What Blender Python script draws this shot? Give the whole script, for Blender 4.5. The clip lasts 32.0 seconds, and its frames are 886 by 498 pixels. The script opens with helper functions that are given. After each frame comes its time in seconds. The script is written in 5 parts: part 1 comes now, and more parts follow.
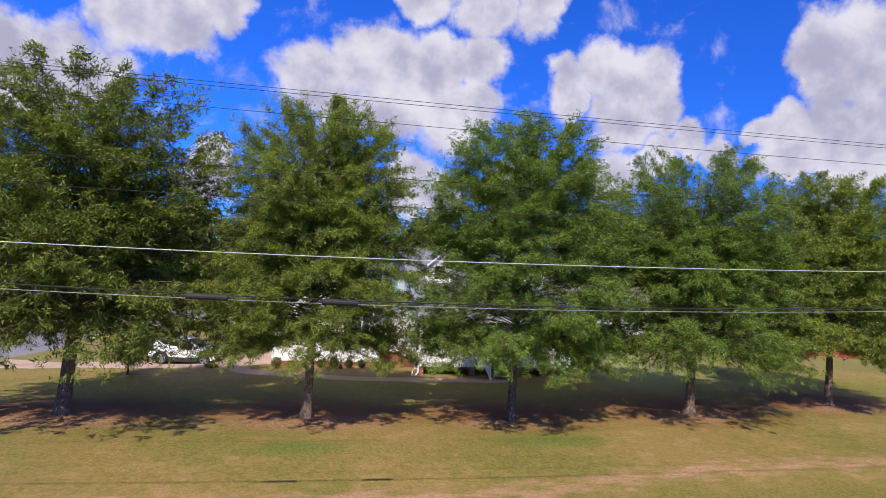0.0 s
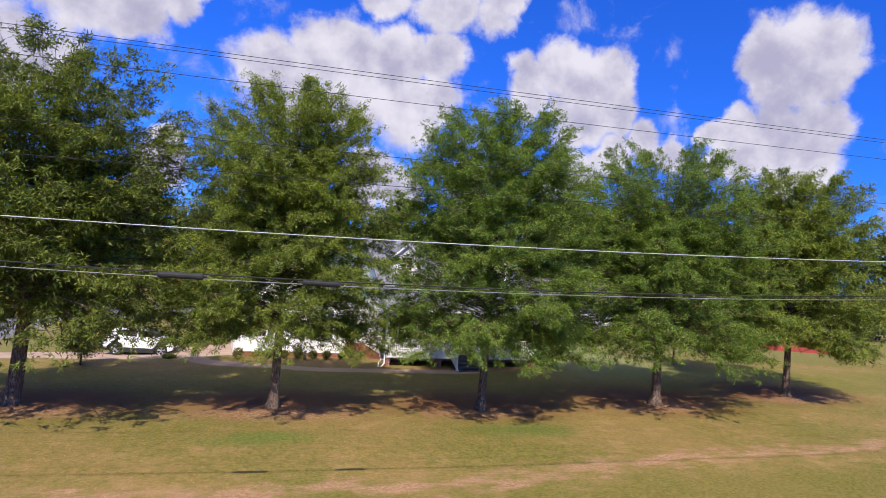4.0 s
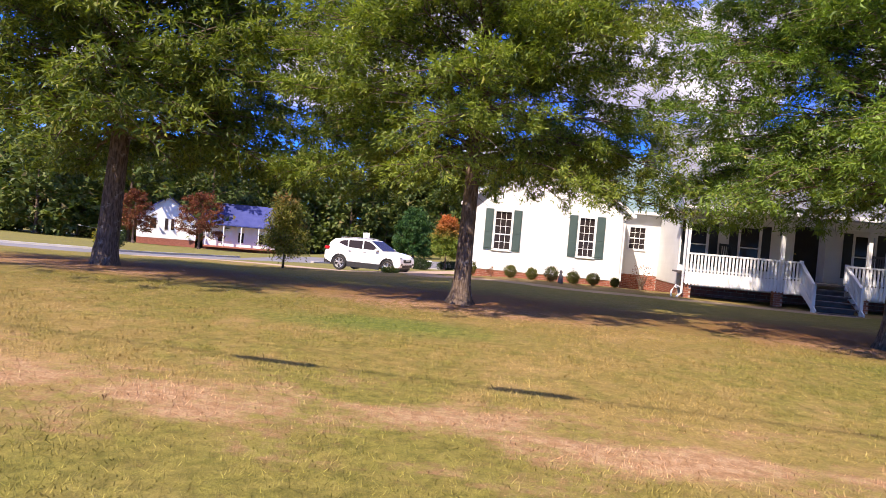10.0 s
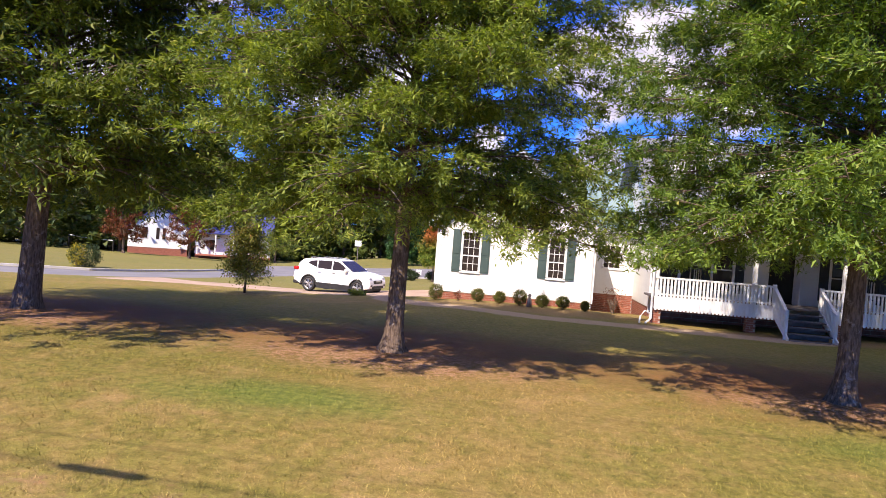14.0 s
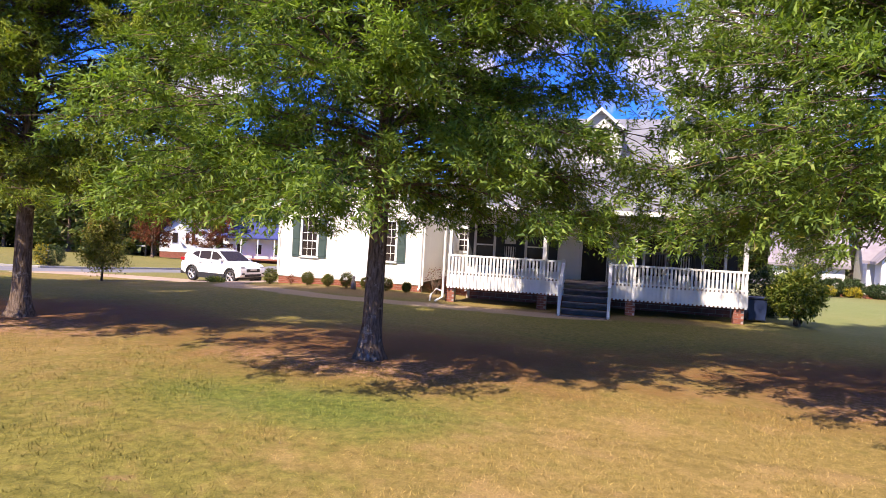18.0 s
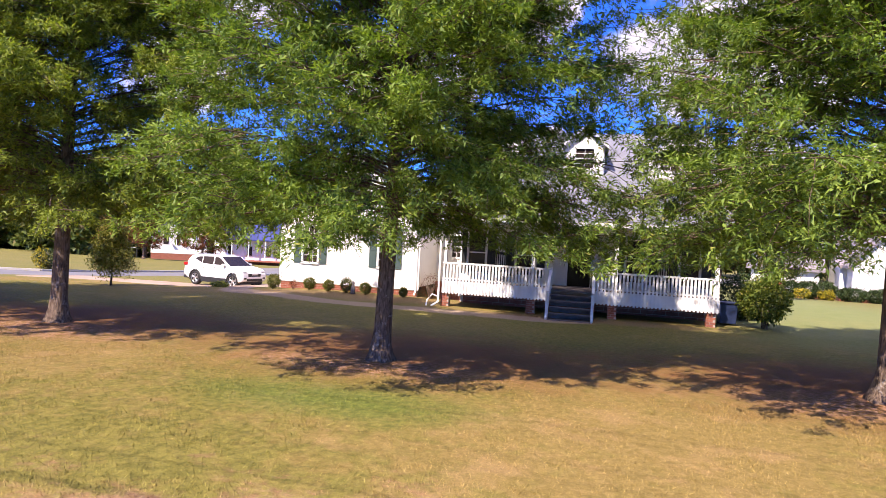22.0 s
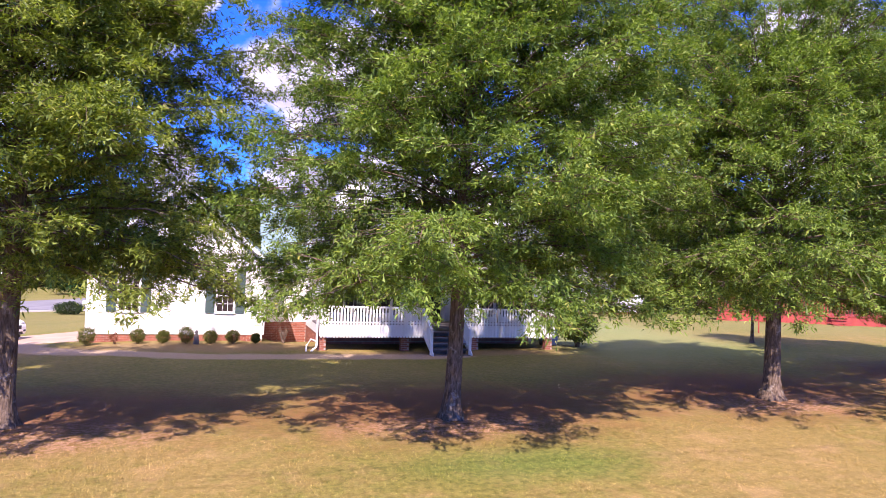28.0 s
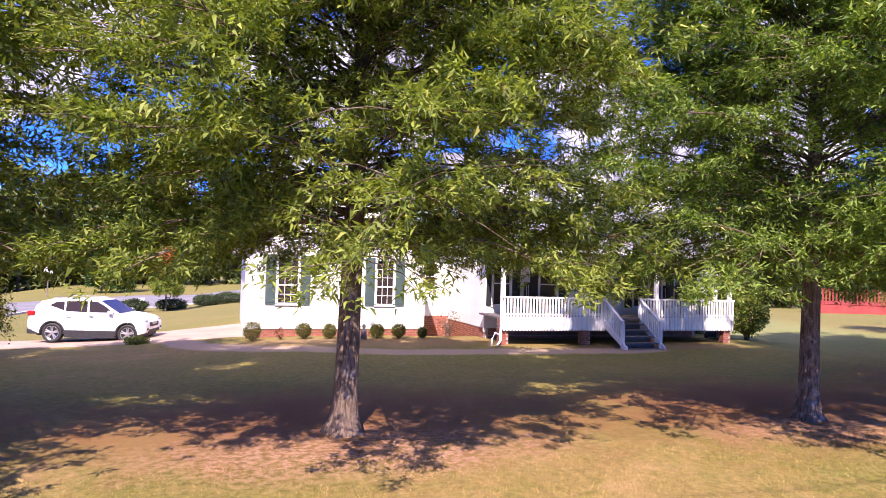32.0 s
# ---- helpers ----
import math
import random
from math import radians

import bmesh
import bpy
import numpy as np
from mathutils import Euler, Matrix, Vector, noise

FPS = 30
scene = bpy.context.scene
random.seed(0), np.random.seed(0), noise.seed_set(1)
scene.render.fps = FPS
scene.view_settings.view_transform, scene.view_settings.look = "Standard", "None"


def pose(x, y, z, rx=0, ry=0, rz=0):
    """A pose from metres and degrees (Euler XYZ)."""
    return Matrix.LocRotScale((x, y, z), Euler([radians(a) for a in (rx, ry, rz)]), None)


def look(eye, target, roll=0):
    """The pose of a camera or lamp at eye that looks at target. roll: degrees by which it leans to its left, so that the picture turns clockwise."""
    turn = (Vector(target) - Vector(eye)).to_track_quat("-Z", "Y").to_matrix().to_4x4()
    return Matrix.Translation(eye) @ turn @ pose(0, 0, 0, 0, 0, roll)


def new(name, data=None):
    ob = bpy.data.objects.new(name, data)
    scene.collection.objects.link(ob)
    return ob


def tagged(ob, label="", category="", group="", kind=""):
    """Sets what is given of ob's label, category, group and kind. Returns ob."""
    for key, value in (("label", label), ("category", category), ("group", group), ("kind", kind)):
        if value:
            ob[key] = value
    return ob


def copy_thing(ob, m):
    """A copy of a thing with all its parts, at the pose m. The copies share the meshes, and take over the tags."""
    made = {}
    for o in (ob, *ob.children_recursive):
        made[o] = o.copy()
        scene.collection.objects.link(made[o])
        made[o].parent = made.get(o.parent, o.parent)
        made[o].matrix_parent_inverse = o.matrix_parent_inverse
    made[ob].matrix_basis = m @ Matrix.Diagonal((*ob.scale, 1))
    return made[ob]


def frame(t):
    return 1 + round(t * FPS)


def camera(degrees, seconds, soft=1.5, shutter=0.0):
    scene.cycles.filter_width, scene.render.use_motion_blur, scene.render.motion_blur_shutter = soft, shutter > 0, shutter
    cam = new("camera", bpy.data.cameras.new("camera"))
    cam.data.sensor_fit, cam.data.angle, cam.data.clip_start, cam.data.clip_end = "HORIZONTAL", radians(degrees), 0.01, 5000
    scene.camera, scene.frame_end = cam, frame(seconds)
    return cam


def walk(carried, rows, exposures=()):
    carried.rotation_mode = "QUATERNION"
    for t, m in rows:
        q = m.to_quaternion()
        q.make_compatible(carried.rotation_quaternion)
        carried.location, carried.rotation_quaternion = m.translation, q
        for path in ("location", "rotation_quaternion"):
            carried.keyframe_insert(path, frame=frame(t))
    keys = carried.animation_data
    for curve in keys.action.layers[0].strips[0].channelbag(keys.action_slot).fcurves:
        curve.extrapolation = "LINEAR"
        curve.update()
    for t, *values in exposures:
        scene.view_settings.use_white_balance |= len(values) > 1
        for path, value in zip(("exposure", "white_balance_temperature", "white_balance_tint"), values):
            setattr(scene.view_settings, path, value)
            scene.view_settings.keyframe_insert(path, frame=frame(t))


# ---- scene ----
# ---------- camera ----------
cam = camera(68.3, 32.0, soft=0.65)
PATH = [
    (0, (-0.002, 0.586, 5.882), (0.529, 2.513, 5.946), 3.2),
    (0.5, (0.028, 0.595, 5.983), (0.584, 2.515, 6.039), 3.2),
    (1, (-0.103, 0.653, 6.003), (0.468, 2.569, 6.059), 3.4),
    (1.5, (-0.108, 0.714, 5.994), (0.462, 2.63, 6.049), 3.4),
    (2, (-0.044, 0.772, 5.964), (0.552, 2.681, 6.021), 3.4),
    (2.5, (-0.021, 0.841, 5.955), (0.597, 2.742, 6.01), 3.5),
    (4.5, (-0.556, 1.512, 5.443), (0.103, 3.399, 5.501), 3.9),
    (5, (-0.592, 2.118, 5.363), (0.059, 4.008, 5.415), 4.0),
    (5.5, (-0.592, 2.874, 5.031), (0.053, 4.767, 5.083), 4.2),
    (6, (-0.469, 3.816, 4.391), (0.137, 5.721, 4.439), 4.4),
    (6.5, (-0.258, 4.94, 3.647), (0.18, 6.891, 3.687), 4.8),
    (7, (0.114, 6.204, 2.932), (0.309, 8.194, 2.939), 4.7),
    (7.5, (0.576, 7.338, 2.244), (0.628, 9.337, 2.245), 4.7),
    (8, (1.204, 8.523, 1.654), (1.174, 10.523, 1.650), 4.5),
    (8.5, (1.759, 9.660, 1.456), (1.685, 11.659, 1.447), 4.7),
    (9, (2.365, 10.596, 1.363), (2.179, 12.587, 1.342), 4.5),
    (9.5, (2.854, 11.558, 1.320), (2.619, 13.544, 1.291), 4.8),
    (10, (3.298, 12.461, 1.335), (3.043, 14.444, 1.301), 5.0),
    (10.5, (3.426, 12.825, 1.303), (3.171, 14.809, 1.271), 5.0),
    (11, (3.626, 12.803, 1.377), (3.357, 14.785, 1.341), 5.1),
    (11.5, (3.622, 12.759, 1.484), (3.349, 14.74, 1.448), 4.9),
    (12, (3.583, 12.801, 1.782), (3.312, 14.782, 1.742), 5.0),
    (12.5, (3.495, 12.915, 2.011), (3.231, 14.897, 1.976), 4.8),
    (13, (3.506, 13.047, 2.18), (3.241, 15.029, 2.146), 4.7),
    (13.5, (3.854, 13.215, 2.279), (3.585, 15.196, 2.246), 4.5),
    (16, (8.742, 14.41, 2.26), (8.543, 16.399, 2.239), 3.7),
    (16.5, (9.957, 14.639, 2.212), (9.775, 16.631, 2.194), 3.4),
    (17, (11.399, 14.851, 2.16), (11.1, 16.828, 2.14), 3.3),
    (17.5, (12.678, 14.922, 2.135), (12.197, 16.863, 2.101), 3.1),
    (18, (13.948, 15.025, 2.106), (13.449, 16.961, 2.071), 3.1),
    (18.5, (15.063, 15.058, 2.166), (14.544, 16.989, 2.12), 3.0),
    (19, (15.887, 15.063, 2.056), (15.364, 16.993, 2.012), 3.2),
    (19.5, (16.066, 14.89, 2.018), (15.546, 16.821, 1.967), 3.1),
    (20, (15.946, 14.691, 2.103), (15.436, 16.625, 2.055), 3.3),
    (20.5, (15.696, 14.491, 2.377), (15.213, 16.431, 2.333), 3.4),
    (21, (15.242, 14.233, 2.391), (14.771, 16.176, 2.352), 3.4),
    (21.5, (14.717, 13.899, 2.399), (14.248, 15.843, 2.364), 3.3),
    (22, (14.04, 13.469, 2.404), (13.578, 15.415, 2.371), 3.2),
    (22.5, (13.416, 13.063, 2.285), (13.004, 15.02, 2.267), 3.3),
    (23, (12.601, 12.519, 2.171), (12.213, 14.481, 2.172), 3.4),
    (23.5, (12.012, 12.195, 2.283), (11.623, 14.157, 2.283), 3.3),
    (24, (11.314, 12.026, 2.427), (11.045, 14.008, 2.431), 3.1),
    (24.5, (10.495, 12.1, 2.536), (10.755, 14.083, 2.568), 3.0),
    (25, (9.187, 12.051, 2.659), (9.656, 13.995, 2.702), 2.8),
    (25.5, (7.608, 12.251, 2.797), (8.192, 14.163, 2.849), 3.0),
    (26, (6.171, 12.563, 2.947), (6.813, 14.457, 3.008), 2.5),
    (26.5, (5.685, 12.814, 3.143), (6.335, 14.704, 3.211), 2.4),
    (28.5, (5.572, 12.866, 2.892), (6.187, 14.768, 2.953), 2.2),
    (29, (5.367, 13.142, 2.762), (5.981, 15.045, 2.823), 2.3),
    (29.5, (4.857, 13.617, 2.692), (5.47, 15.52, 2.756), 2.3),
    (30, (4.156, 14.278, 2.692), (4.77, 16.181, 2.75), 2.2),
    (30.5, (3.313, 14.863, 2.656), (3.931, 16.764, 2.709), 2.5),
    (31, (2.38, 15.414, 2.562), (2.999, 17.315, 2.609), 2.5),
    (31.5, (1.332, 16.005, 2.505), (1.959, 17.903, 2.557), 2.6),
    (32, (0.277, 16.519, 2.448), (0.903, 18.418, 2.504), 1.8),
]
walk(cam, [(t, look(eye, target, roll)) for t, eye, target, roll in PATH],
     [(0, 0.32, 6500, 13), (5.5, 0.48, 6550, 14), (9, 0.83, 6900, 18), (13, 0.81, 6850, 18), (17, 0.93, 7000, 18), (24, 1.10, 6650, 25), (26.5, 1.18, 6350, 30), (32, 1.28, 6450, 34)])

# ---------- world and sun ----------
SUN_AZ, SUN_EL = -22.3, 46.4      # degrees: from -y towards -x, and above the horizon
sun_dir = Vector((math.sin(radians(SUN_AZ)) * math.cos(radians(SUN_EL)),
                  -math.cos(radians(SUN_AZ)) * math.cos(radians(SUN_EL)),
                  math.sin(radians(SUN_EL))))
sun = new("sun", bpy.data.lights.new("sun", "SUN"))
sun.data.energy, sun.data.angle, sun.data.color = 5.0, radians(0.53), (1.0, 0.92, 0.80)
sun.matrix_world = look(sun_dir * 60, (0, 0, 0))

world = bpy.data.worlds.new("sky")
scene.world = world
world.use_nodes = True


class Nodes:
    """Short hand for building node trees."""

    def __init__(self, tree):
        self.tree = tree
        tree.nodes.clear()

    def add(self, kind, ins=None, **props):
        n = self.tree.nodes.new(kind)
        for k, v in props.items():
            setattr(n, k, v)
        for k, v in (ins or {}).items():
            sock = n.inputs[k]
            if isinstance(v, bpy.types.NodeSocket):
                self.tree.links.new(v, sock)
            else:
                sock.default_value = v
        return n

    def math(self, op, a, b=0.0, c=0.0, clamp=False):
        return self.add("ShaderNodeMath", {0: a, 1: b, 2: c}, operation=op, use_clamp=clamp).outputs[0]

    def vmath(self, op, a, b=(0, 0, 0)):
        n = self.add("ShaderNodeVectorMath", {0: a, 1: b}, operation=op)
        return n.outputs["Value"] if op in ("DOT_PRODUCT", "LENGTH", "DISTANCE") else n.outputs[0]

    def mix(self, f, a, b, blend="MIX"):
        n = self.add("ShaderNodeMix", data_type="RGBA", blend_type=blend)
        for k, v in ((0, f), (6, a), (7, b)):
            if isinstance(v, bpy.types.NodeSocket):
                self.tree.links.new(v, n.inputs[k])
            else:
                n.inputs[k].default_value = (*v, 1) if k and len(v) == 3 else v
        return n.outputs[2]

    def noise(self, vec, scale, detail=4, rough=0.55, distortion=0.0):
        return self.add("ShaderNodeTexNoise", {"Vector": vec, "Scale": scale, "Detail": detail, "Roughness": rough,
                                               "Distortion": distortion}).outputs["Fac"]

    def ramp(self, fac, lo, hi):
        return self.add("ShaderNodeMapRange", {0: fac, 1: lo, 2: hi}, clamp=True, interpolation_type="SMOOTHSTEP").outputs[0]


n = Nodes(world.node_tree)
sky = n.add("ShaderNodeTexSky", sky_type="NISHITA", sun_disc=False, sun_elevation=radians(SUN_EL),
            sun_rotation=radians(180 + SUN_AZ), air_density=1.0, dust_density=0.3, ozone_density=3.0)
way = n.add("ShaderNodeTexCoord").outputs["Generated"]
bg_sky = n.mix(1.0, sky.outputs[0], (0.21, 0.87, 2.75), "MULTIPLY")
# cumulus: soft heaps, their outlines broken up by noise
wob = n.add("ShaderNodeTexNoise", {"Vector": way, "Scale": 8.0, "Detail": 8, "Roughness": 0.6})
off = n.vmath("SUBTRACT", wob.outputs["Color"], (0.5, 0.5, 0.5))
off = n.add("ShaderNodeVectorMath", {0: off, "Scale": 0.10}, operation="SCALE").outputs[0]
moved = n.vmath("NORMALIZE", n.vmath("ADD", way, off))
HEAPS_AHEAD = [  # yaw to the right, height, half width in degrees
    (-10.6, 18.6, 4.2), (-7.2, 18.6, 3.9), (-4.2, 20, 3.3), (-8.4, 17.3, 2.5), (-18.5, 13.2, 5.3), (-15.3, 13.9, 4.4),
    (-12.6, 13.6, 3.3), (-17.4, 11.9, 4.4), (-19.7, 15, 3.3), (3.6, 15.5, 4.4), (7.3, 17.3, 4.2), (10.3, 17.5, 4.4),
    (14.3, 16.9, 4.2), (17.8, 17.3, 3.3), (10.5, 13.8, 5), (5.6, 13.4, 3.9), (15, 13.6, 4.4), (18, 14.2, 2.8),
    (13, 22.6, 3.1), (18, 22.2, 3.6), (22, 21.8, 3.1), (23.9, 22.9, 2.2),
]
HEAPS_EAST = [
    (25.3, 16.7, 2.8), (29.1, 17.2, 3.9), (32.3, 16.6, 3.6), (29.7, 14, 4.2), (32.9, 13.9, 3.1), (25.8, 15.4, 2.5),
    (45.6, 18.2, 3.3), (48.1, 18.7, 4.4), (48.9, 15.9, 3.9), (46.1, 15.8, 2.8), (42.7, 12.7, 2.5), (46.2, 12.1, 3.6),
    (48.7, 12.5, 3.3), (43.2, 10.1, 3.1), (47, 9.6, 4.4), (41.1, 13, 1.4), (35.7, 11.6, 2.5), (38.3, 10.7, 2.2),
    (32.6, 10.5, 2.5), (-4.7, 6.7, 3.3), (-4.4, 9.5, 1.6), (12.9, 8.2, 3.1), (14.9, 6.8, 2.8), (11.5, 6.1, 2.5),
    (20.8, 7.6, 2.5), (4.1, 6.6, 4.4), (29.5, 8.4, 3.3),
]
# clouds added round the rest of the sky, mostly unseen, whitening the fill light
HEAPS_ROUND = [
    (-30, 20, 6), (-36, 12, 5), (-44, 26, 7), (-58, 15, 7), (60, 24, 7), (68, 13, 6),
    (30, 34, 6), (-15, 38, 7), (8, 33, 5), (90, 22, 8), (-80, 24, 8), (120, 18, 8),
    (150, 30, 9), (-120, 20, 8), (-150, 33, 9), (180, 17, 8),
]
heap = 0.0
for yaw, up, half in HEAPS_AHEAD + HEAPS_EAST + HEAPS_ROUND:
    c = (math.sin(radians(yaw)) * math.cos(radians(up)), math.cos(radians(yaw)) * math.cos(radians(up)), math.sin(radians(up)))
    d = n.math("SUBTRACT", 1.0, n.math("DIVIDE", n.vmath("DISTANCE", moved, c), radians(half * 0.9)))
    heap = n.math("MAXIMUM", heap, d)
puff = n.noise(way, 15.0, 9, 0.62, 0.3)
heap = n.math("ADD", heap, n.math("MULTIPLY", n.math("SUBTRACT", puff, 0.58), 1.05))
cover = n.ramp(heap, -0.05, 0.34)
# unseen broken cumulus overhead, added to whiten the blue fill light
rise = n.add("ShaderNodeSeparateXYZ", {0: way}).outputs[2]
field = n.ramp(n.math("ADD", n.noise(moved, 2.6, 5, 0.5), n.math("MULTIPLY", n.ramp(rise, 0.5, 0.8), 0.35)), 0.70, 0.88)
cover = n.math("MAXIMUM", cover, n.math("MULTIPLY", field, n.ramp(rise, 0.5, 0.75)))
# heaps bright on their upper sides, lavender grey below
relief = n.math("SUBTRACT", n.noise(way, 11.0, 6, 0.55), n.noise(n.vmath("ADD", way, (0.012, 0, 0.034)), 11.0, 6, 0.55))
shade = n.ramp(n.math("ADD", n.math("ADD", 0.55, n.math("MULTIPLY", relief, 2.4)), n.math("MULTIPLY", n.math("SUBTRACT", 0.4, heap), 0.30)), 0.0, 1.05)
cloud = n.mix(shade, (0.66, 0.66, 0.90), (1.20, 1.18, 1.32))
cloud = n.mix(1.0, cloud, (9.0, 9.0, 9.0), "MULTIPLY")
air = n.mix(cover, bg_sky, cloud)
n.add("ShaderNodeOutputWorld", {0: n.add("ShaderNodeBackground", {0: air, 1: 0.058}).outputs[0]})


# ---------- materials ----------
def material(name):
    m = bpy.data.materials.new(name)
    m.use_nodes = True
    return m, Nodes(m.node_tree)


def finish(n, color, rough, bump=None, strength=0.2, distance=0.02, metal=0.0, spec=0.5, **extra):
    ins = {"Base Color": color, "Roughness": rough, "Metallic": metal, "Specular IOR Level": spec}
    if isinstance(color, tuple) and len(color) == 3:
        ins["Base Color"] = (*color, 1)
    if bump is not None:
        ins["Normal"] = n.add("ShaderNodeBump", {"Height": bump, "Strength": strength, "Distance": distance}).outputs[0]
    ins.update(extra)
    b = n.add("ShaderNodeBsdfPrincipled", ins)
    n.add("ShaderNodeOutputMaterial", {0: b.outputs[0]})
    return b


def plain(name, a, b, rough=0.6, scale=6.0, fine=60.0, bump=0.15, metal=0.0, vary=0.12, spec=0.5):
    """Two-tone material with coarse stains and fine grain."""
    m, n = material(name)
    pos = n.add("ShaderNodeNewGeometry").outputs["Position"]
    coarse, grain = n.noise(pos, scale, 5), n.noise(pos, fine, 3)
    col = n.mix(n.ramp(coarse, 0.3, 0.7), a, b)
    rnd = n.add("ShaderNodeObjectInfo").outputs["Random"]
    lum = n.math("ADD", 1.0 - vary, n.math("MULTIPLY", n.math("ADD", grain, rnd), vary))
    hsv = n.add("ShaderNodeHueSaturation", {"Value": lum, "Color": col})
    finish(n, hsv.outputs[0], rough, grain, bump, 0.01, metal, spec)
    return m


def leaf_material(name, dark, light, third, glow=0.35, late=0.86, turn=None):
    """Leaves: each one its own tint, some light shining through."""
    m, n = material(name)
    geo = n.add("ShaderNodeNewGeometry")
    r = geo.outputs["Random Per Island"]
    big = n.noise(geo.outputs["Position"], 0.55, 3)
    col = n.mix(n.ramp(n.math("ADD", n.math("MULTIPLY", r, 0.6), n.math("MULTIPLY", big, 0.7)), 0.3, 0.95), dark, light)
    col = n.mix(n.ramp(r, late, 1.0), col, third)
    if turn:                              # autumn colour starts at the top
        z = n.add("ShaderNodeSeparateXYZ", {0: n.add("ShaderNodeTexCoord").outputs["Object"]}).outputs[2]
        z = n.math("ADD", z, n.math("MULTIPLY", n.math("SUBTRACT", n.math("ADD", r, big), 1.0), turn[1]))
        col = n.mix(n.ramp(z, turn[0] - turn[1], turn[0] + turn[1]), col, turn[2])
    p = n.add("ShaderNodeBsdfPrincipled", {"Base Color": col, "Roughness": 0.55, "Specular IOR Level": 0.3})
    t = n.add("ShaderNodeBsdfTranslucent", {"Color": n.mix(1.0, col, (1.3, 1.45, 0.6), "MULTIPLY")})
    s = n.add("ShaderNodeMixShader", {0: glow, 1: p.outputs[0], 2: t.outputs[0]})
    n.add("ShaderNodeOutputMaterial", {0: s.outputs[0]})
    return m


def bark_material(name, a, b):
    m, n = material(name)
    pos = n.add("ShaderNodeNewGeometry").outputs["Position"]
    long = n.vmath("MULTIPLY", pos, (1, 1, 0.22))
    ridges = n.noise(long, 26.0, 6, 0.6)
    lichen = n.ramp(n.noise(pos, 6.0, 5, 0.65), 0.56, 0.66)
    col = n.mix(n.ramp(ridges, 0.3, 0.7), a, b)
    col = n.mix(n.math("MULTIPLY", lichen, 0.55), col, (0.38, 0.32, 0.26))
    finish(n, col, 0.95, ridges, 0.9, 0.03, spec=0.1)
    return m


MAT_LEAF = leaf_material("oak_leaf", (0.082, 0.122, 0.024), (0.262, 0.312, 0.050), (0.42, 0.39, 0.09), 0.36, 0.95)
MAT_LEAF_FRESH = leaf_material("fresh_oak_leaf", (0.062, 0.112, 0.022), (0.225, 0.315, 0.054), (0.38, 0.37, 0.09), 0.36, 0.95)
# first oak: darker copy of the oak leaf, its shaded look put into the colour
MAT_LEAF_SHADED = leaf_material("shaded_oak_leaf", (0.058, 0.09, 0.018), (0.19, 0.225, 0.036), (0.28, 0.27, 0.05), 0.35, 0.95)
MAT_LEAF_FAR = leaf_material("far_leaf", (0.045, 0.075, 0.018), (0.13, 0.16, 0.034), (0.17, 0.13, 0.045), 0.25)
MAT_LEAF_RED = leaf_material("autumn_leaf", (0.10, 0.025, 0.015), (0.20, 0.06, 0.02), (0.10, 0.10, 0.03), 0.25)
MAT_LEAF_ORANGE = leaf_material("orange_leaf", (0.09, 0.15, 0.02), (0.22, 0.27, 0.04), (0.30, 0.25, 0.04), 0.3, turn=(3.8, 0.9, (0.46, 0.15, 0.045)))
MAT_LEAF_SHRUB = leaf_material("shrub_leaf", (0.055, 0.09, 0.015), (0.21, 0.25, 0.036), (0.28, 0.25, 0.05), 0.25)
MAT_LEAF_EVER = leaf_material("evergreen_leaf", (0.02, 0.06, 0.016), (0.055, 0.13, 0.03), (0.08, 0.15, 0.03), 0.2)
MAT_LEAF_BRONZE = leaf_material("bronze_leaf", (0.065, 0.085, 0.015), (0.23, 0.22, 0.035), (0.30, 0.15, 0.05), 0.25, 0.9, turn=(2.8, 0.45, (0.24, 0.11, 0.04)))
MAT_LEAF_BOX = leaf_material("box_leaf", (0.045, 0.062, 0.012), (0.165, 0.165, 0.030), (0.20, 0.13, 0.04), 0.2)
MAT_BARK = bark_material("oak_bark", (0.065, 0.043, 0.030), (0.21, 0.150, 0.108))
MAT_WHITE = plain("white_siding", (0.80, 0.79, 0.76), (0.74, 0.73, 0.71), 0.5, 1.2, 40, 0.05, vary=0.04)
MAT_TRIM = plain("white_trim", (0.80, 0.79, 0.78), (0.70, 0.69, 0.68), 0.45, 3.0, 60, 0.05, vary=0.06)
MAT_SHUTTER = plain("green_shutter", (0.045, 0.075, 0.07), (0.06, 0.095, 0.09), 0.5, 2.0, 50, 0.1)
MAT_SHUTTER_DARK = plain("dark_shutter", (0.012, 0.014, 0.016), (0.02, 0.022, 0.024), 0.5, 2.0, 50, 0.1)
MAT_ROOF = plain("grey_shingle", (0.15, 0.155, 0.18), (0.20, 0.205, 0.23), 0.85, 1.5, 30, 0.5, vary=0.25)
MAT_TEALROOF = plain("teal_grey_shingle", (0.14, 0.22, 0.23), (0.19, 0.27, 0.27), 0.85, 1.5, 30, 0.5, vary=0.2)
MAT_BRICK = plain("red_brick", (0.24, 0.075, 0.045), (0.34, 0.12, 0.075), 0.85, 5.0, 80, 0.4, vary=0.35)
MAT_MORTAR = plain("mortar", (0.42, 0.36, 0.31), (0.35, 0.29, 0.25), 0.9, 8.0, 90, 0.3)
MAT_BRASS = plain("brass", (0.55, 0.36, 0.12), (0.45, 0.30, 0.10), 0.35, 10, 90, 0.05, metal=1.0)
MAT_BLUE = plain("blue_plastic", (0.010, 0.018, 0.05), (0.016, 0.026, 0.07), 0.45, 3, 60, 0.1)
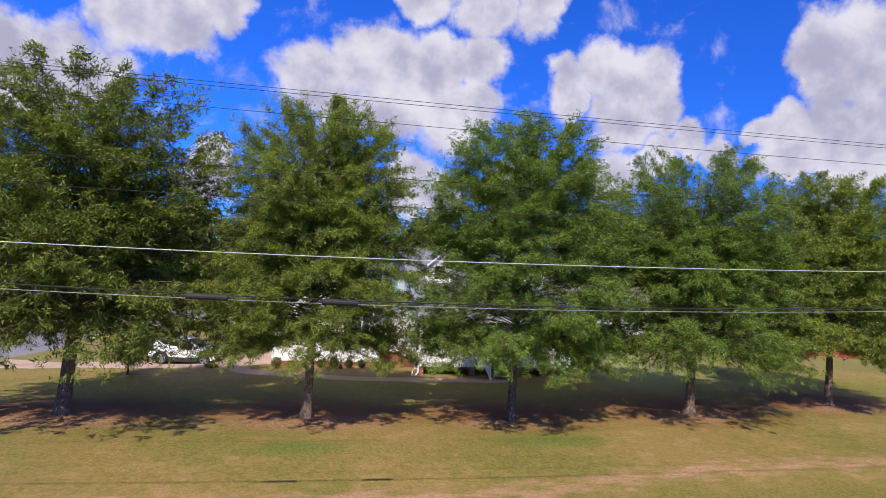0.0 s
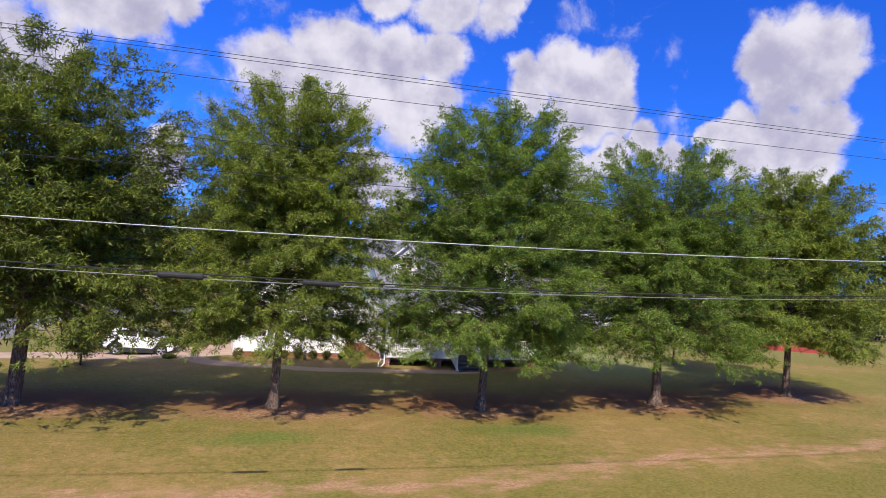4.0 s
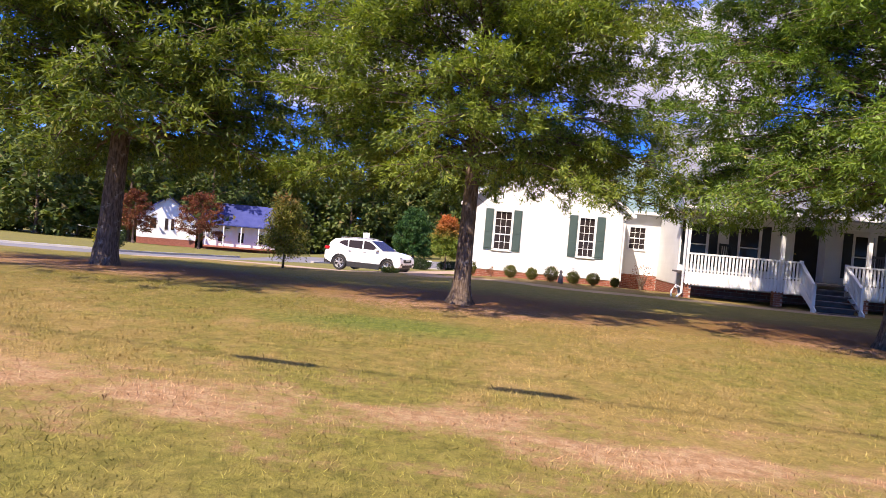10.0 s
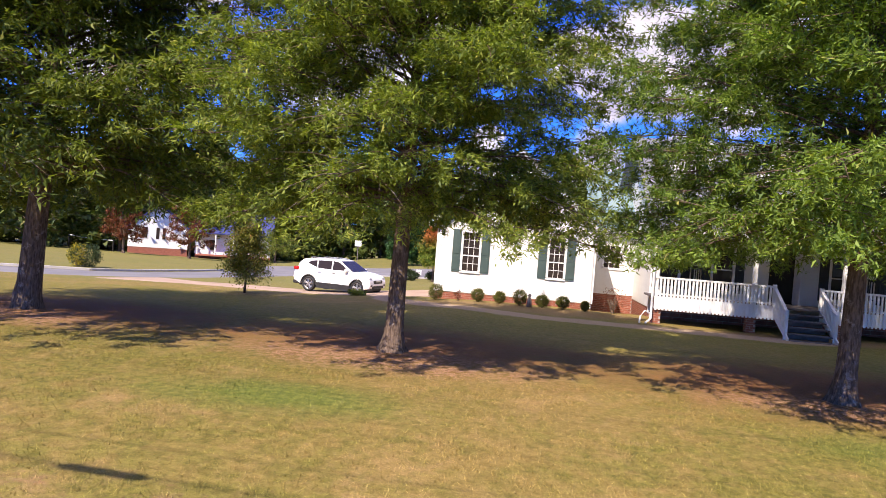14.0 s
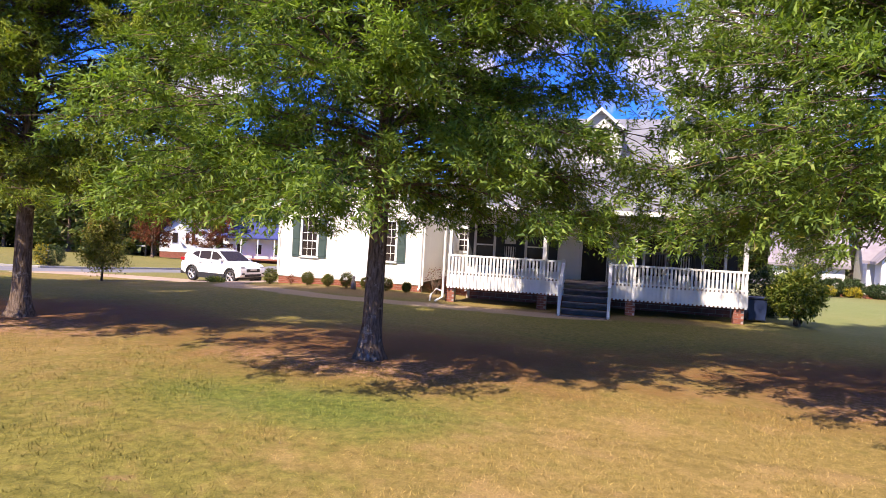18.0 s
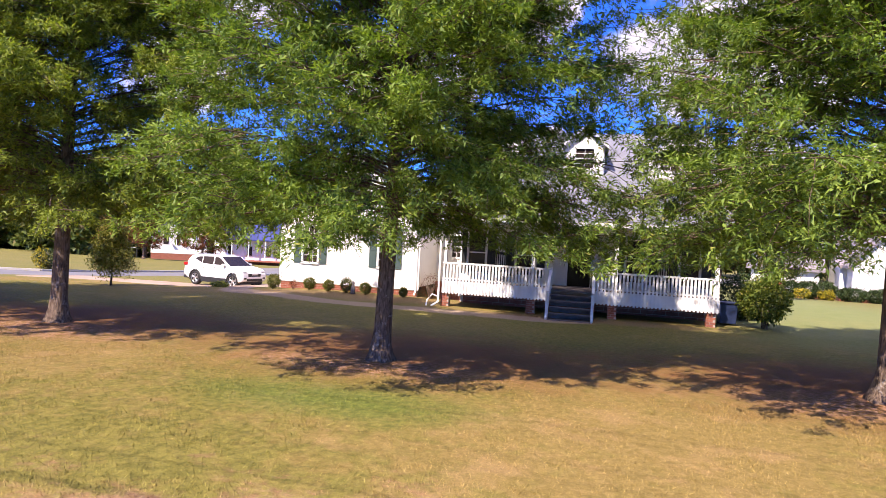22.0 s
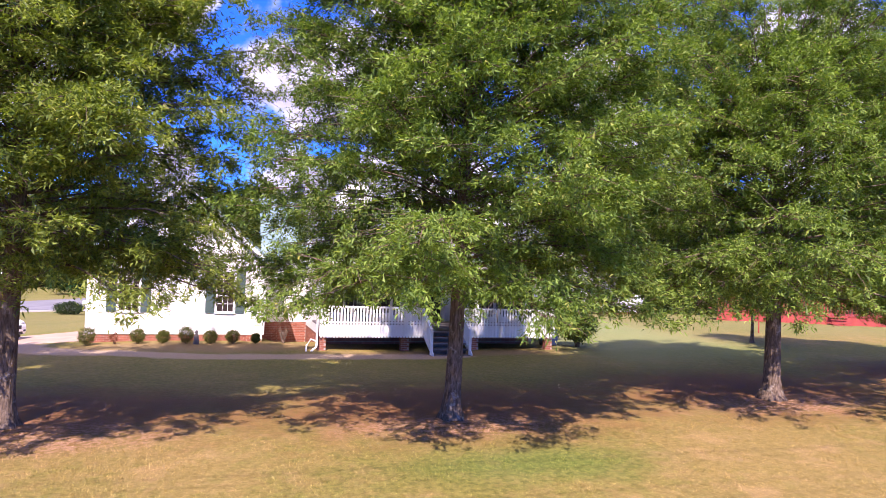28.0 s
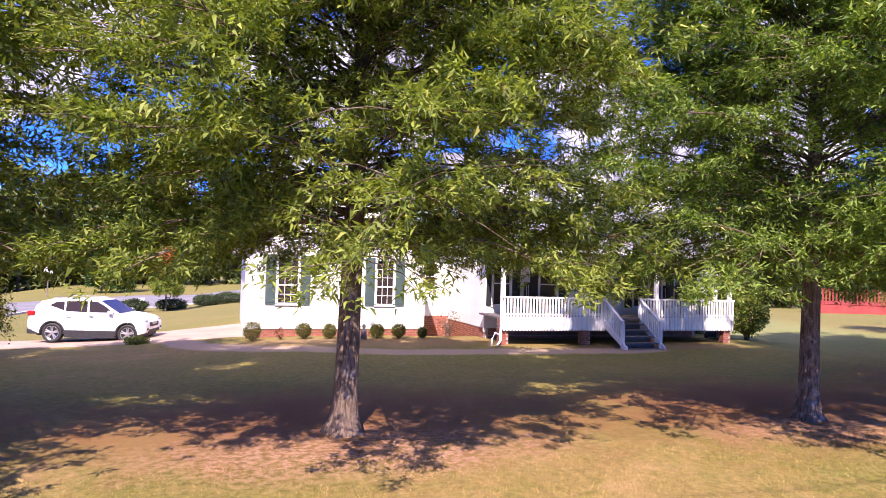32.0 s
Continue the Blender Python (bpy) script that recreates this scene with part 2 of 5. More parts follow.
MAT_REDWOOD = plain("red_stained_wood", (0.25, 0.030, 0.022), (0.35, 0.05, 0.035), 0.6, 2, 40, 0.2, vary=0.2)
MAT_BLACK = plain("black_rubber", (0.012, 0.012, 0.013), (0.022, 0.022, 0.023), 0.6, 8, 90, 0.2)
MAT_CHROME = plain("alloy", (0.55, 0.56, 0.58), (0.48, 0.49, 0.5), 0.3, 8, 90, 0.05, metal=0.9)
MAT_CABLE = plain("weathered_cable", (0.010, 0.010, 0.011), (0.018, 0.018, 0.018), 0.75, 9, 90, 0.1)
MAT_BRIGHTWIRE = plain("bare_wire", (0.75, 0.75, 0.75), (0.62, 0.62, 0.60), 0.45, 9, 90, 0.05, metal=0.3)
MAT_DULLWIRE = plain("dull_wire", (0.42, 0.42, 0.41), (0.30, 0.30, 0.29), 0.5, 9, 90, 0.05, metal=0.3)
MAT_ASPHALT = plain("pale_asphalt", (0.17, 0.165, 0.175), (0.22, 0.21, 0.22), 0.9, 0.4, 40, 0.4, vary=0.2)
MAT_DRIVE = plain("tan_concrete", (0.37, 0.265, 0.195), (0.29, 0.20, 0.145), 0.9, 0.9, 30, 0.5, vary=0.25)
MAT_KERB = plain("kerb_concrete", (0.50, 0.47, 0.43), (0.42, 0.39, 0.36), 0.9, 1.5, 40, 0.3)
MAT_BLUEROOF = plain("blue_grey_roof", (0.03, 0.04, 0.16), (0.045, 0.055, 0.19), 0.7, 1.0, 30, 0.3)
MAT_MAUVEROOF = plain("mauve_grey_roof", (0.22, 0.19, 0.21), (0.28, 0.25, 0.27), 0.85, 1.0, 30, 0.3)
MAT_LEAF_DARK = leaf_material("hedge_leaf", (0.02, 0.04, 0.012), (0.05, 0.08, 0.02), (0.08, 0.09, 0.02), 0.15)
MAT_LEAF_YELLOW = leaf_material("yellow_flower", (0.10, 0.13, 0.02), (0.45, 0.34, 0.02), (0.6, 0.45, 0.02), 0.2)
MAT_CARPAINT = plain("white_car_paint", (0.80, 0.80, 0.80), (0.77, 0.77, 0.78), 0.18, 2, 20, 0.0, vary=0.02, spec=0.6)
MAT_LAMP = plain("headlight_glass", (0.5, 0.52, 0.55), (0.35, 0.37, 0.4), 0.1, 8, 40, 0.0)
MAT_TAIL = plain("tail_light", (0.45, 0.01, 0.015), (0.35, 0.01, 0.012), 0.15, 8, 40, 0.0)
MAT_DARK = plain("dark_interior", (0.015, 0.013, 0.012), (0.03, 0.026, 0.024), 0.8, 2.0, 20, 0.1)
MAT_WOOD = plain("worn_step_wood", (0.10, 0.085, 0.085), (0.18, 0.15, 0.145), 0.8, 3.0, 50, 0.3, vary=0.2)


def glass_material():
    m, n = material("window_glass")
    pos = n.add("ShaderNodeNewGeometry").outputs["Position"]
    finish(n, (0.032, 0.024, 0.022), 0.10, n.noise(pos, 1.6, 2), 0.04, 0.05, spec=0.25)
    return m


MAT_GLASS = glass_material()


# ---------- building helpers ----------
def box(bm, x0, x1, y0, y1, z0, z1):
    vs = [bm.verts.new((x, y, z)) for x in (x0, x1) for y in (y0, y1) for z in (z0, z1)]
    for f in ((0, 1, 3, 2), (4, 6, 7, 5), (0, 4, 5, 1), (2, 3, 7, 6), (0, 2, 6, 4), (1, 5, 7, 3)):
        bm.faces.new([vs[i] for i in f])
    return vs


def solid(bm, outline, axis, a, b):
    """An outline of 2D points pushed from a to b along an axis."""
    def at(p, v):
        return {"x": (v, p[0], p[1]), "y": (p[0], v, p[1]), "z": (p[0], p[1], v)}[axis]
    lo, hi = [bm.verts.new(at(p, a)) for p in outline], [bm.verts.new(at(p, b)) for p in outline]
    k = len(outline)
    bm.faces.new(lo[::-1])
    bm.faces.new(hi)
    for i in range(k):
        bm.faces.new((lo[i], lo[(i + 1) % k], hi[(i + 1) % k], hi[i]))


def tube(bm, points, radii, sides=8, cap=True):
    """A tapering tube along points."""
    rings, ref = [], Vector((0.13, 0.21, 0.97))
    pts = [Vector(p) for p in points]
    for i, p in enumerate(pts):
        d = (pts[min(i + 1, len(pts) - 1)] - pts[max(i - 1, 0)]).normalized()
        if abs(d.dot(ref)) > 0.95:
            ref = Vector((1, 0, 0))
        u = d.cross(ref).normalized()
        v = d.cross(u)
        rings.append([bm.verts.new(p + (u * math.cos(a) + v * math.sin(a)) * radii[i])
                      for a in (2 * math.pi * k / sides for k in range(sides))])
    for a, b in zip(rings, rings[1:]):
        for k in range(sides):
            bm.faces.new((a[k], a[(k + 1) % sides], b[(k + 1) % sides], b[k]))
    if cap:
        bm.faces.new(rings[0][::-1])
        bm.faces.new(rings[-1])


def mesh_of(name, bm, mat, smooth=False, bevel=0.0):
    if bevel:
        bmesh.ops.bevel(bm, geom=list(bm.edges), offset=bevel, segments=1, affect="EDGES")
    bmesh.ops.recalc_face_normals(bm, faces=list(bm.faces))
    me = bpy.data.meshes.new(name)
    bm.to_mesh(me)
    bm.free()
    me.materials.append(mat)
    if smooth:
        me.polygons.foreach_set("use_smooth", [True] * len(me.polygons))
    return me


def part(name, bm, mat, parent=None, label="", smooth=False, bevel=0.0):
    ob = new(name, mesh_of(name, bm, mat, smooth, bevel))
    ob.parent = parent
    return tagged(ob, label)


def boxes(name, rows, mat, parent=None, label="", bevel=0.0):
    bm = bmesh.new()
    for r in rows:
        box(bm, *r)
    return part(name, bm, mat, parent, label, bevel=bevel)


def thing(name, label, category, place=(0, 0, 0), turn=0.0, group="", kind=""):
    ob = new(name)
    ob.matrix_world = pose(*place, 0, 0, turn)
    ob.empty_display_size = 0.2
    return tagged(ob, label, category, group, kind)


# ---------- ground ----------
def smooth(a, b, v):
    v = min(1.0, max(0.0, (v - a) / (b - a)))
    return v * v * (3 - 2 * v)


def ground_z(x, y):
    """Height of the lawn: level before the house, falling gently behind it to the side road."""
    z = -0.14 * (1 - smooth(14, 24, y))
    left = 1 - smooth(-6.0, 4.0, x)
    z -= 0.04 * min(max(y - 27.0, 0.0), 52.0) * left + 1.25 * smooth(44.0, 84.0, y) * (1 - left)
    z -= 0.04 * min(max(y - 79.0, 0.0), 40.0) * smooth(22.0, 36.0, -x)
    z -= 0.30 * smooth(8.0, 20.0, -x) * smooth(24.0, 40.0, y)
    z -= 0.42 * smooth(6.4, 7.6, x) * (1 - smooth(9.0, 10.5, x)) * smooth(38.6, 40.0, y)
    z += 0.18 * smooth(18.0, 32.0, x)
    z += 0.05 * (noise.noise((x * 0.22, y * 0.22, 3.1)) if abs(x) < 90 and -40 < y < 130 else 0)
    return z


def axis_steps(lo, a, b, hi, fine, ratio=1.28):
    mid = list(np.arange(a, b + fine * 0.5, fine))
    out, step, v = [], fine, b
    while v < hi:
        step *= ratio
        v = min(hi, v + step)
        out.append(v)
    low, step, v = [], fine, a
    while v > lo:
        step *= ratio
        v = max(lo, v - step)
        low.append(v)
    return low[::-1] + mid + out


def grid_sheet(name, xs, ys, height, mat):
    xs, ys = list(xs), list(ys)
    co = [(x, y, height(x, y)) for y in ys for x in xs]
    w = len(xs)
    quads = [(j * w + i, j * w + i + 1, (j + 1) * w + i + 1, (j + 1) * w + i) for j in range(len(ys) - 1) for i in range(w - 1)]
    me = bpy.data.meshes.new(name)
    me.from_pydata(co, [], quads)
    me.materials.append(mat)
    me.polygons.foreach_set("use_smooth", [True] * len(me.polygons))
    return new(name, me)


WAY = ((-1.4, 40.0), (-0.4, 37.5), (1.4, 35.8), (4.0, 34.8), (8.0, 34.4), (12.4, 34.4), (13.3, 34.6))


def lawn_material(name, blades=False):
    m, n = material(name)
    pos = n.add("ShaderNodeNewGeometry").outputs["Position"]
    sep = n.add("ShaderNodeSeparateXYZ", {0: pos})
    x, y = sep.outputs[0], sep.outputs[1]
    wide, mid = n.noise(pos, 0.16, 4), n.noise(pos, 1.1, 5, 0.6)
    tuft, blade = n.noise(pos, 9.0, 4, 0.65), n.noise(n.vmath("MULTIPLY", pos, (1, 0.6, 1)), 70.0, 3, 0.7)
    dry = n.mix(n.ramp(tuft, 0.3, 0.7), (0.225, 0.158, 0.045), (0.315, 0.222, 0.072))
    green = n.mix(n.ramp(tuft, 0.3, 0.7), (0.11, 0.108, 0.018), (0.23, 0.205, 0.042))
    f = n.ramp(n.math("ADD", n.math("MULTIPLY", wide, 0.9), n.math("MULTIPLY", n.noise(pos, 2.6, 6, 0.7), 0.75)), 0.68, 0.98)
    straw = n.ramp(n.noise(pos, 0.75, 7, 0.68), 0.50, 0.66)
    dry = n.mix(n.math("MULTIPLY", straw, 0.75), dry, (0.37, 0.240, 0.098))
    col = n.mix(n.math("MULTIPLY", f, 0.85), dry, green)

    def blob(cx, cy, rx, ry, soft=0.5):
        dx = n.math("DIVIDE", n.math("SUBTRACT", x, cx), rx)
        dy = n.math("DIVIDE", n.math("SUBTRACT", y, cy), ry)
        r = n.math("SQRT", n.math("ADD", n.math("MULTIPLY", dx, dx), n.math("MULTIPLY", dy, dy)))
        r = n.math("ADD", r, n.math("MULTIPLY", n.math("SUBTRACT", mid, 0.5), 0.9))
        return n.math("SUBTRACT", 1.0, n.ramp(r, 1.0 - soft, 1.0 + soft * 0.4))

    lush = n.mix(n.ramp(tuft, 0.3, 0.7), (0.085, 0.122, 0.020), (0.18, 0.21, 0.038))
    for cx, cy, rx, ry in ((1.35, 21.9, 2.0, 0.9), (10.5, 22.3, 2.3, 1.0)):
        col = n.mix(n.math("MULTIPLY", blob(cx, cy, rx, ry, 0.8), 0.85), col, lush)
    # the verge towards the road and the field behind the house are greener
    verge = n.math("SUBTRACT", 1.0, n.ramp(n.math("ADD", y, n.math("MULTIPLY", mid, 2.0)), 17.0, 19.0))
    col = n.mix(n.math("MULTIPLY", verge, 0.62), col, green)
    back = n.ramp(y, 37.0, 44.0)
    col = n.mix(n.math("MULTIPLY", back, 0.7), col, n.mix(mid, (0.12, 0.15, 0.035), (0.27, 0.23, 0.08)))
    side = n.math("MULTIPLY", n.ramp(n.math("ADD", x, n.math("MULTIPLY", mid, 2.0)), 18.0, 21.0), n.ramp(n.math("ADD", y, n.math("MULTIPLY", mid, 3.0)), 32.0, 36.0))
    col = n.mix(n.math("MULTIPLY", n.math("MULTIPLY", side, n.math("SUBTRACT", 1.0, n.ramp(n.math("ADD", x, n.math("MULTIPLY", mid, 4.0)), 27.0, 33.0))), 0.65), col, n.mix(mid, (0.18, 0.24, 0.085), (0.27, 0.31, 0.13)))
    # bare red earth: a worn strip along the verge, and under the trees
    line = n.math("ADD", 17.45, n.math("MULTIPLY", n.math("SUBTRACT", wide, 0.5), 1.6))
    line = n.math("ADD", line, n.math("MULTIPLY", n.ramp(x, 7.0, 16.0), 1.5))
    d = n.math("ABSOLUTE", n.math("SUBTRACT", y, line))
    ragged = n.math("ADD", n.math("MULTIPLY", n.noise(n.vmath("MULTIPLY", pos, (0.6, 1.2, 1)), 1.3, 6, 0.7), 3.0), n.math("MULTIPLY", tuft, 1.1))
    worn = n.math("SUBTRACT", 1.0, n.ramp(n.math("ADD", n.math("MULTIPLY", d, 0.5), ragged), 1.85, 2.55))
    earth = n.mix(n.ramp(tuft, 0.35, 0.7), (0.35, 0.185, 0.10), (0.52, 0.33, 0.205))
    col = n.mix(n.math("MULTIPLY", worn, 0.8), col, earth)
    # thin green grass behind the trees; its dark green also paints in their shade
    shade_green = n.math("MULTIPLY", n.ramp(y, 27.0, 29.5), n.math("SUBTRACT", 1.0, n.ramp(y, 34.5, 37.0)))
    col = n.mix(n.math("MULTIPLY", shade_green, 0.4), col, n.mix(n.ramp(tuft, 0.3, 0.7), (0.095, 0.125, 0.010), (0.20, 0.20, 0.025)))
    # red-brown leaf litter under the oaks; the colour also stands in for shade
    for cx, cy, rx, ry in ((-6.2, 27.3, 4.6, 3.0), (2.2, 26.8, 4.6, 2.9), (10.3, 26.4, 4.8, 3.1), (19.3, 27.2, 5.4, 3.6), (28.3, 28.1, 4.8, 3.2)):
        shade_litter = n.math("MULTIPLY", blob(cx, cy, rx, ry, 0.7), n.ramp(n.math("ADD", tuft, n.math("MULTIPLY", blade, 0.5)), 0.42, 0.76))
        col = n.mix(n.math("MULTIPLY", shade_litter, 0.95), col, n.mix(blade, (0.15, 0.056, 0.022), (0.30, 0.135, 0.052)))
    for cx, cy, rx, ry in ((4.5, 37.0, 5.2, 1.7), (13.2, 35.2, 5.4, 0.8)):
        col = n.mix(n.math("MULTIPLY", blob(cx, cy, rx, ry, 0.6), 0.7), col, n.mix(tuft, (0.34, 0.22, 0.12), (0.20, 0.12, 0.06)))
    for cx, cy, rx, ry in ((-6.5, 25.6, 3.0, 1.2), (2.0, 25.1, 3.2, 1.3), (10.1, 24.8, 2.6, 1.0), (19.0, 25.6, 2.8, 1.2), (28.0, 26.6, 2.8, 1.1)):
        spot = n.math("MULTIPLY", blob(cx, cy, rx, ry, 0.8), n.ramp(tuft, 0.42, 0.6))
        col = n.mix(n.math("MULTIPLY", spot, 0.85), col, n.mix(blade, (0.34, 0.17, 0.10), (0.54, 0.34, 0.22)))
    # trodden dusty path from the drive along the beds to the steps
    best = 99.0
    for (ax, ay), (bx, by) in zip(WAY, WAY[1:]):
        dx, dy = bx - ax, by - ay
        q = dx * dx + dy * dy
        t = n.math("DIVIDE", n.math("ADD", n.math("MULTIPLY", n.math("SUBTRACT", x, ax), dx), n.math("MULTIPLY", n.math("SUBTRACT", y, ay), dy)), q, clamp=True)
        ex = n.math("SUBTRACT", x, n.math("ADD", ax, n.math("MULTIPLY", t, dx)))
        ey = n.math("SUBTRACT", y, n.math("ADD", ay, n.math("MULTIPLY", t, dy)))
        best = n.math("MINIMUM", best, n.math("SQRT", n.math("ADD", n.math("MULTIPLY", ex, ex), n.math("MULTIPLY", ey, ey))))
    trod = n.math("SUBTRACT", 1.0, n.ramp(n.math("ADD", best, n.math("MULTIPLY", n.math("SUBTRACT", mid, 0.5), 0.9)), 0.38, 0.80))
    col = n.mix(n.math("MULTIPLY", trod, 0.85), col, n.mix(tuft, (0.50, 0.37, 0.27), (0.36, 0.25, 0.17)))
    if blades:
        r = n.add("ShaderNodeNewGeometry").outputs["Random Per Island"]
        hsv = n.add("ShaderNodeHueSaturation", {"Value": n.math("ADD", 0.72, n.math("MULTIPLY", r, 0.8)), "Color": col})
        finish(n, hsv.outputs[0], 0.8, spec=0.2)
        return m
    speck = n.math("ADD", blade, n.math("MULTIPLY", n.noise(pos, 24.0, 4, 0.7), 0.6))
    hsv = n.add("ShaderNodeHueSaturation", {"Value": n.math("ADD", 0.12, n.math("MULTIPLY", speck, 0.92)), "Color": col})
    high = n.math("ADD", n.math("MULTIPLY", blade, 0.6), n.math("ADD", n.math("MULTIPLY", tuft, 0.5), n.noise(pos, 3.5, 6, 0.7)))
    finish(n, hsv.outputs[0], 0.9, high, 0.6, 0.05, spec=0.2)
    return m


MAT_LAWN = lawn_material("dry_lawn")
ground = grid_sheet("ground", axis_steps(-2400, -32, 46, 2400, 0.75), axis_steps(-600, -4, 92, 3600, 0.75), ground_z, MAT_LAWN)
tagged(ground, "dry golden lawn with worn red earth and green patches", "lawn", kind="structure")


# ---------- trees ----------
def leaves_mesh(name, rng, centres, dirs, count, spread, size, mat, droop=0.35, slim=0.34):
    """Many small pointed leaves, count round each centre, in one mesh."""
    c = np.repeat(np.asarray(centres), count, axis=0)
    out = np.repeat(np.asarray(dirs), count, axis=0)
    k = len(c)
    p = c + rng.normal(0, 1, (k, 3)) * np.asarray(spread)
    d = out * 0.6 + rng.normal(0, 0.75, (k, 3)) + (0, 0, -droop)
    d /= np.linalg.norm(d, axis=1)[:, None]
    s = np.cross(d, rng.normal(0, 1, (k, 3)) * (0.6, 0.6, 0.25) + (0, 0, 1.0))
    s /= np.linalg.norm(s, axis=1)[:, None] + 1e-9
    ln = size * rng.uniform(0.7, 1.35, k)[:, None]
    wd = ln * slim
    up = np.cross(s, d)
    v = np.stack([p, p + d * ln * 0.45 + s * wd * 0.5 + up * ln * 0.05, p + d * ln, p + d * ln * 0.45 - s * wd * 0.5 + up * ln * 0.05], 1)
    me = bpy.data.meshes.new(name)
    me.vertices.add(4 * k)
    me.vertices.foreach_set("co", v.reshape(-1).astype(np.float32))
    me.loops.add(4 * k)
    me.loops.foreach_set("vertex_index", np.arange(4 * k, dtype=np.int32))
    me.polygons.add(k)
    me.polygons.foreach_set("loop_start", np.arange(0, 4 * k, 4, dtype=np.int32))
    me.update(calc_edges=True)
    me.materials.append(mat)
    return me


def needle_leaves(name, rng, centres, dirs, count, size, mat, slim=0.13, loose=0.035):
    """Narrow leaves that spread like a star from the end of each shoot, in one mesh."""
    c = np.repeat(np.asarray(centres), count, axis=0)
    out = np.repeat(np.asarray(dirs), count, axis=0)
    k = len(c)
    d = out * 0.55 + rng.normal(0, 0.7, (k, 3)) * (1, 1, 0.75) + (0, 0, -0.22)
    d /= np.linalg.norm(d, axis=1)[:, None]
    p = c + rng.normal(0, loose, (k, 3)) + d * 0.02
    s = np.cross(d, rng.normal(0, 0.45, (k, 3)) + (0, 0, 1.0))
    s /= np.linalg.norm(s, axis=1)[:, None] + 1e-9
    ln = size * rng.uniform(0.65, 1.3, k)[:, None]
    wd = ln * slim
    mid = p + d * ln * 0.3
    v = np.stack([p + d * ln, mid + s * wd, mid - s * wd - d * ln * 0.3], 1)
    me = bpy.data.meshes.new(name)
    me.vertices.add(3 * k)
    me.vertices.foreach_set("co", v.reshape(-1).astype(np.float32))
    me.loops.add(3 * k)
    me.loops.foreach_set("vertex_index", np.arange(3 * k, dtype=np.int32))
    me.polygons.add(k)
    me.polygons.foreach_set("loop_start", np.arange(0, 3 * k, 3, dtype=np.int32))
    me.update(calc_edges=True)
    me.materials.append(mat)
    return me


def branch_curve(rng, start, az, rise, length, sag, steps=6):
    """Points of a limb that leaves at az and rise (radians) and bends by sag."""
    pts, p = [np.array(start, float)], np.array(start, float)
    for i in range(steps):
        f = (i + 0.5) / steps
        r = rise + sag * f + rng.normal(0, 0.07)
        az += rng.normal(0, 0.10)
        p = p + np.array([math.cos(az) * math.cos(r), math.sin(az) * math.cos(r), math.sin(r)]) * length / steps
        pts.append(p)
    return pts


def oak_trunk(root, seed, height, trunk, lean, bend, flare, bark=None):
    """The tapering trunk with its root flare."""
    bm = bmesh.new()
    pts, rad, k = [], [], 16
    for i in range(k + 1):
        f = i / k
        h = height * 0.94 * f
        wob = 0.05 * math.sin(f * 5 + seed) * f
        pts.append((lean[0] * height * f ** bend + wob, lean[1] * height * f ** bend + wob * 0.6, h - 0.15))
        rad.append(trunk * (1 - f) ** 0.85 * 0.92 + 0.015 + trunk * 0.75 * flare * math.exp(-h / 0.22))
    pts2 = [pts[0], (*np.array(pts[0])[:2], 0.03), (*np.array(pts[0])[:2], 0.14), (*np.array(pts[0])[:2], 0.32)] + pts[1:]
    rad2 = [rad[0], trunk * (1 + .62 * flare), trunk * (1 + .32 * flare), trunk * (1 + .12 * flare)] + rad[1:]
    tube(bm, pts2, rad2, 14)
    for v in bm.verts:
        q = v.co
        a = math.atan2(q.y, q.x)
        s = 1 + 0.16 * flare * math.sin(a * 5 + seed) * math.exp(-max(q.z, 0) / 0.35) + 0.05 * noise.noise((q.x * 5, q.y * 5, q.z * 1.5))
        axis = Vector((0, 0, q.z)) if q.z < 0.8 else q.copy()
        v.co = axis + (q - axis) * s
    part("trunk", bm, bark or MAT_BARK, root, smooth=True)


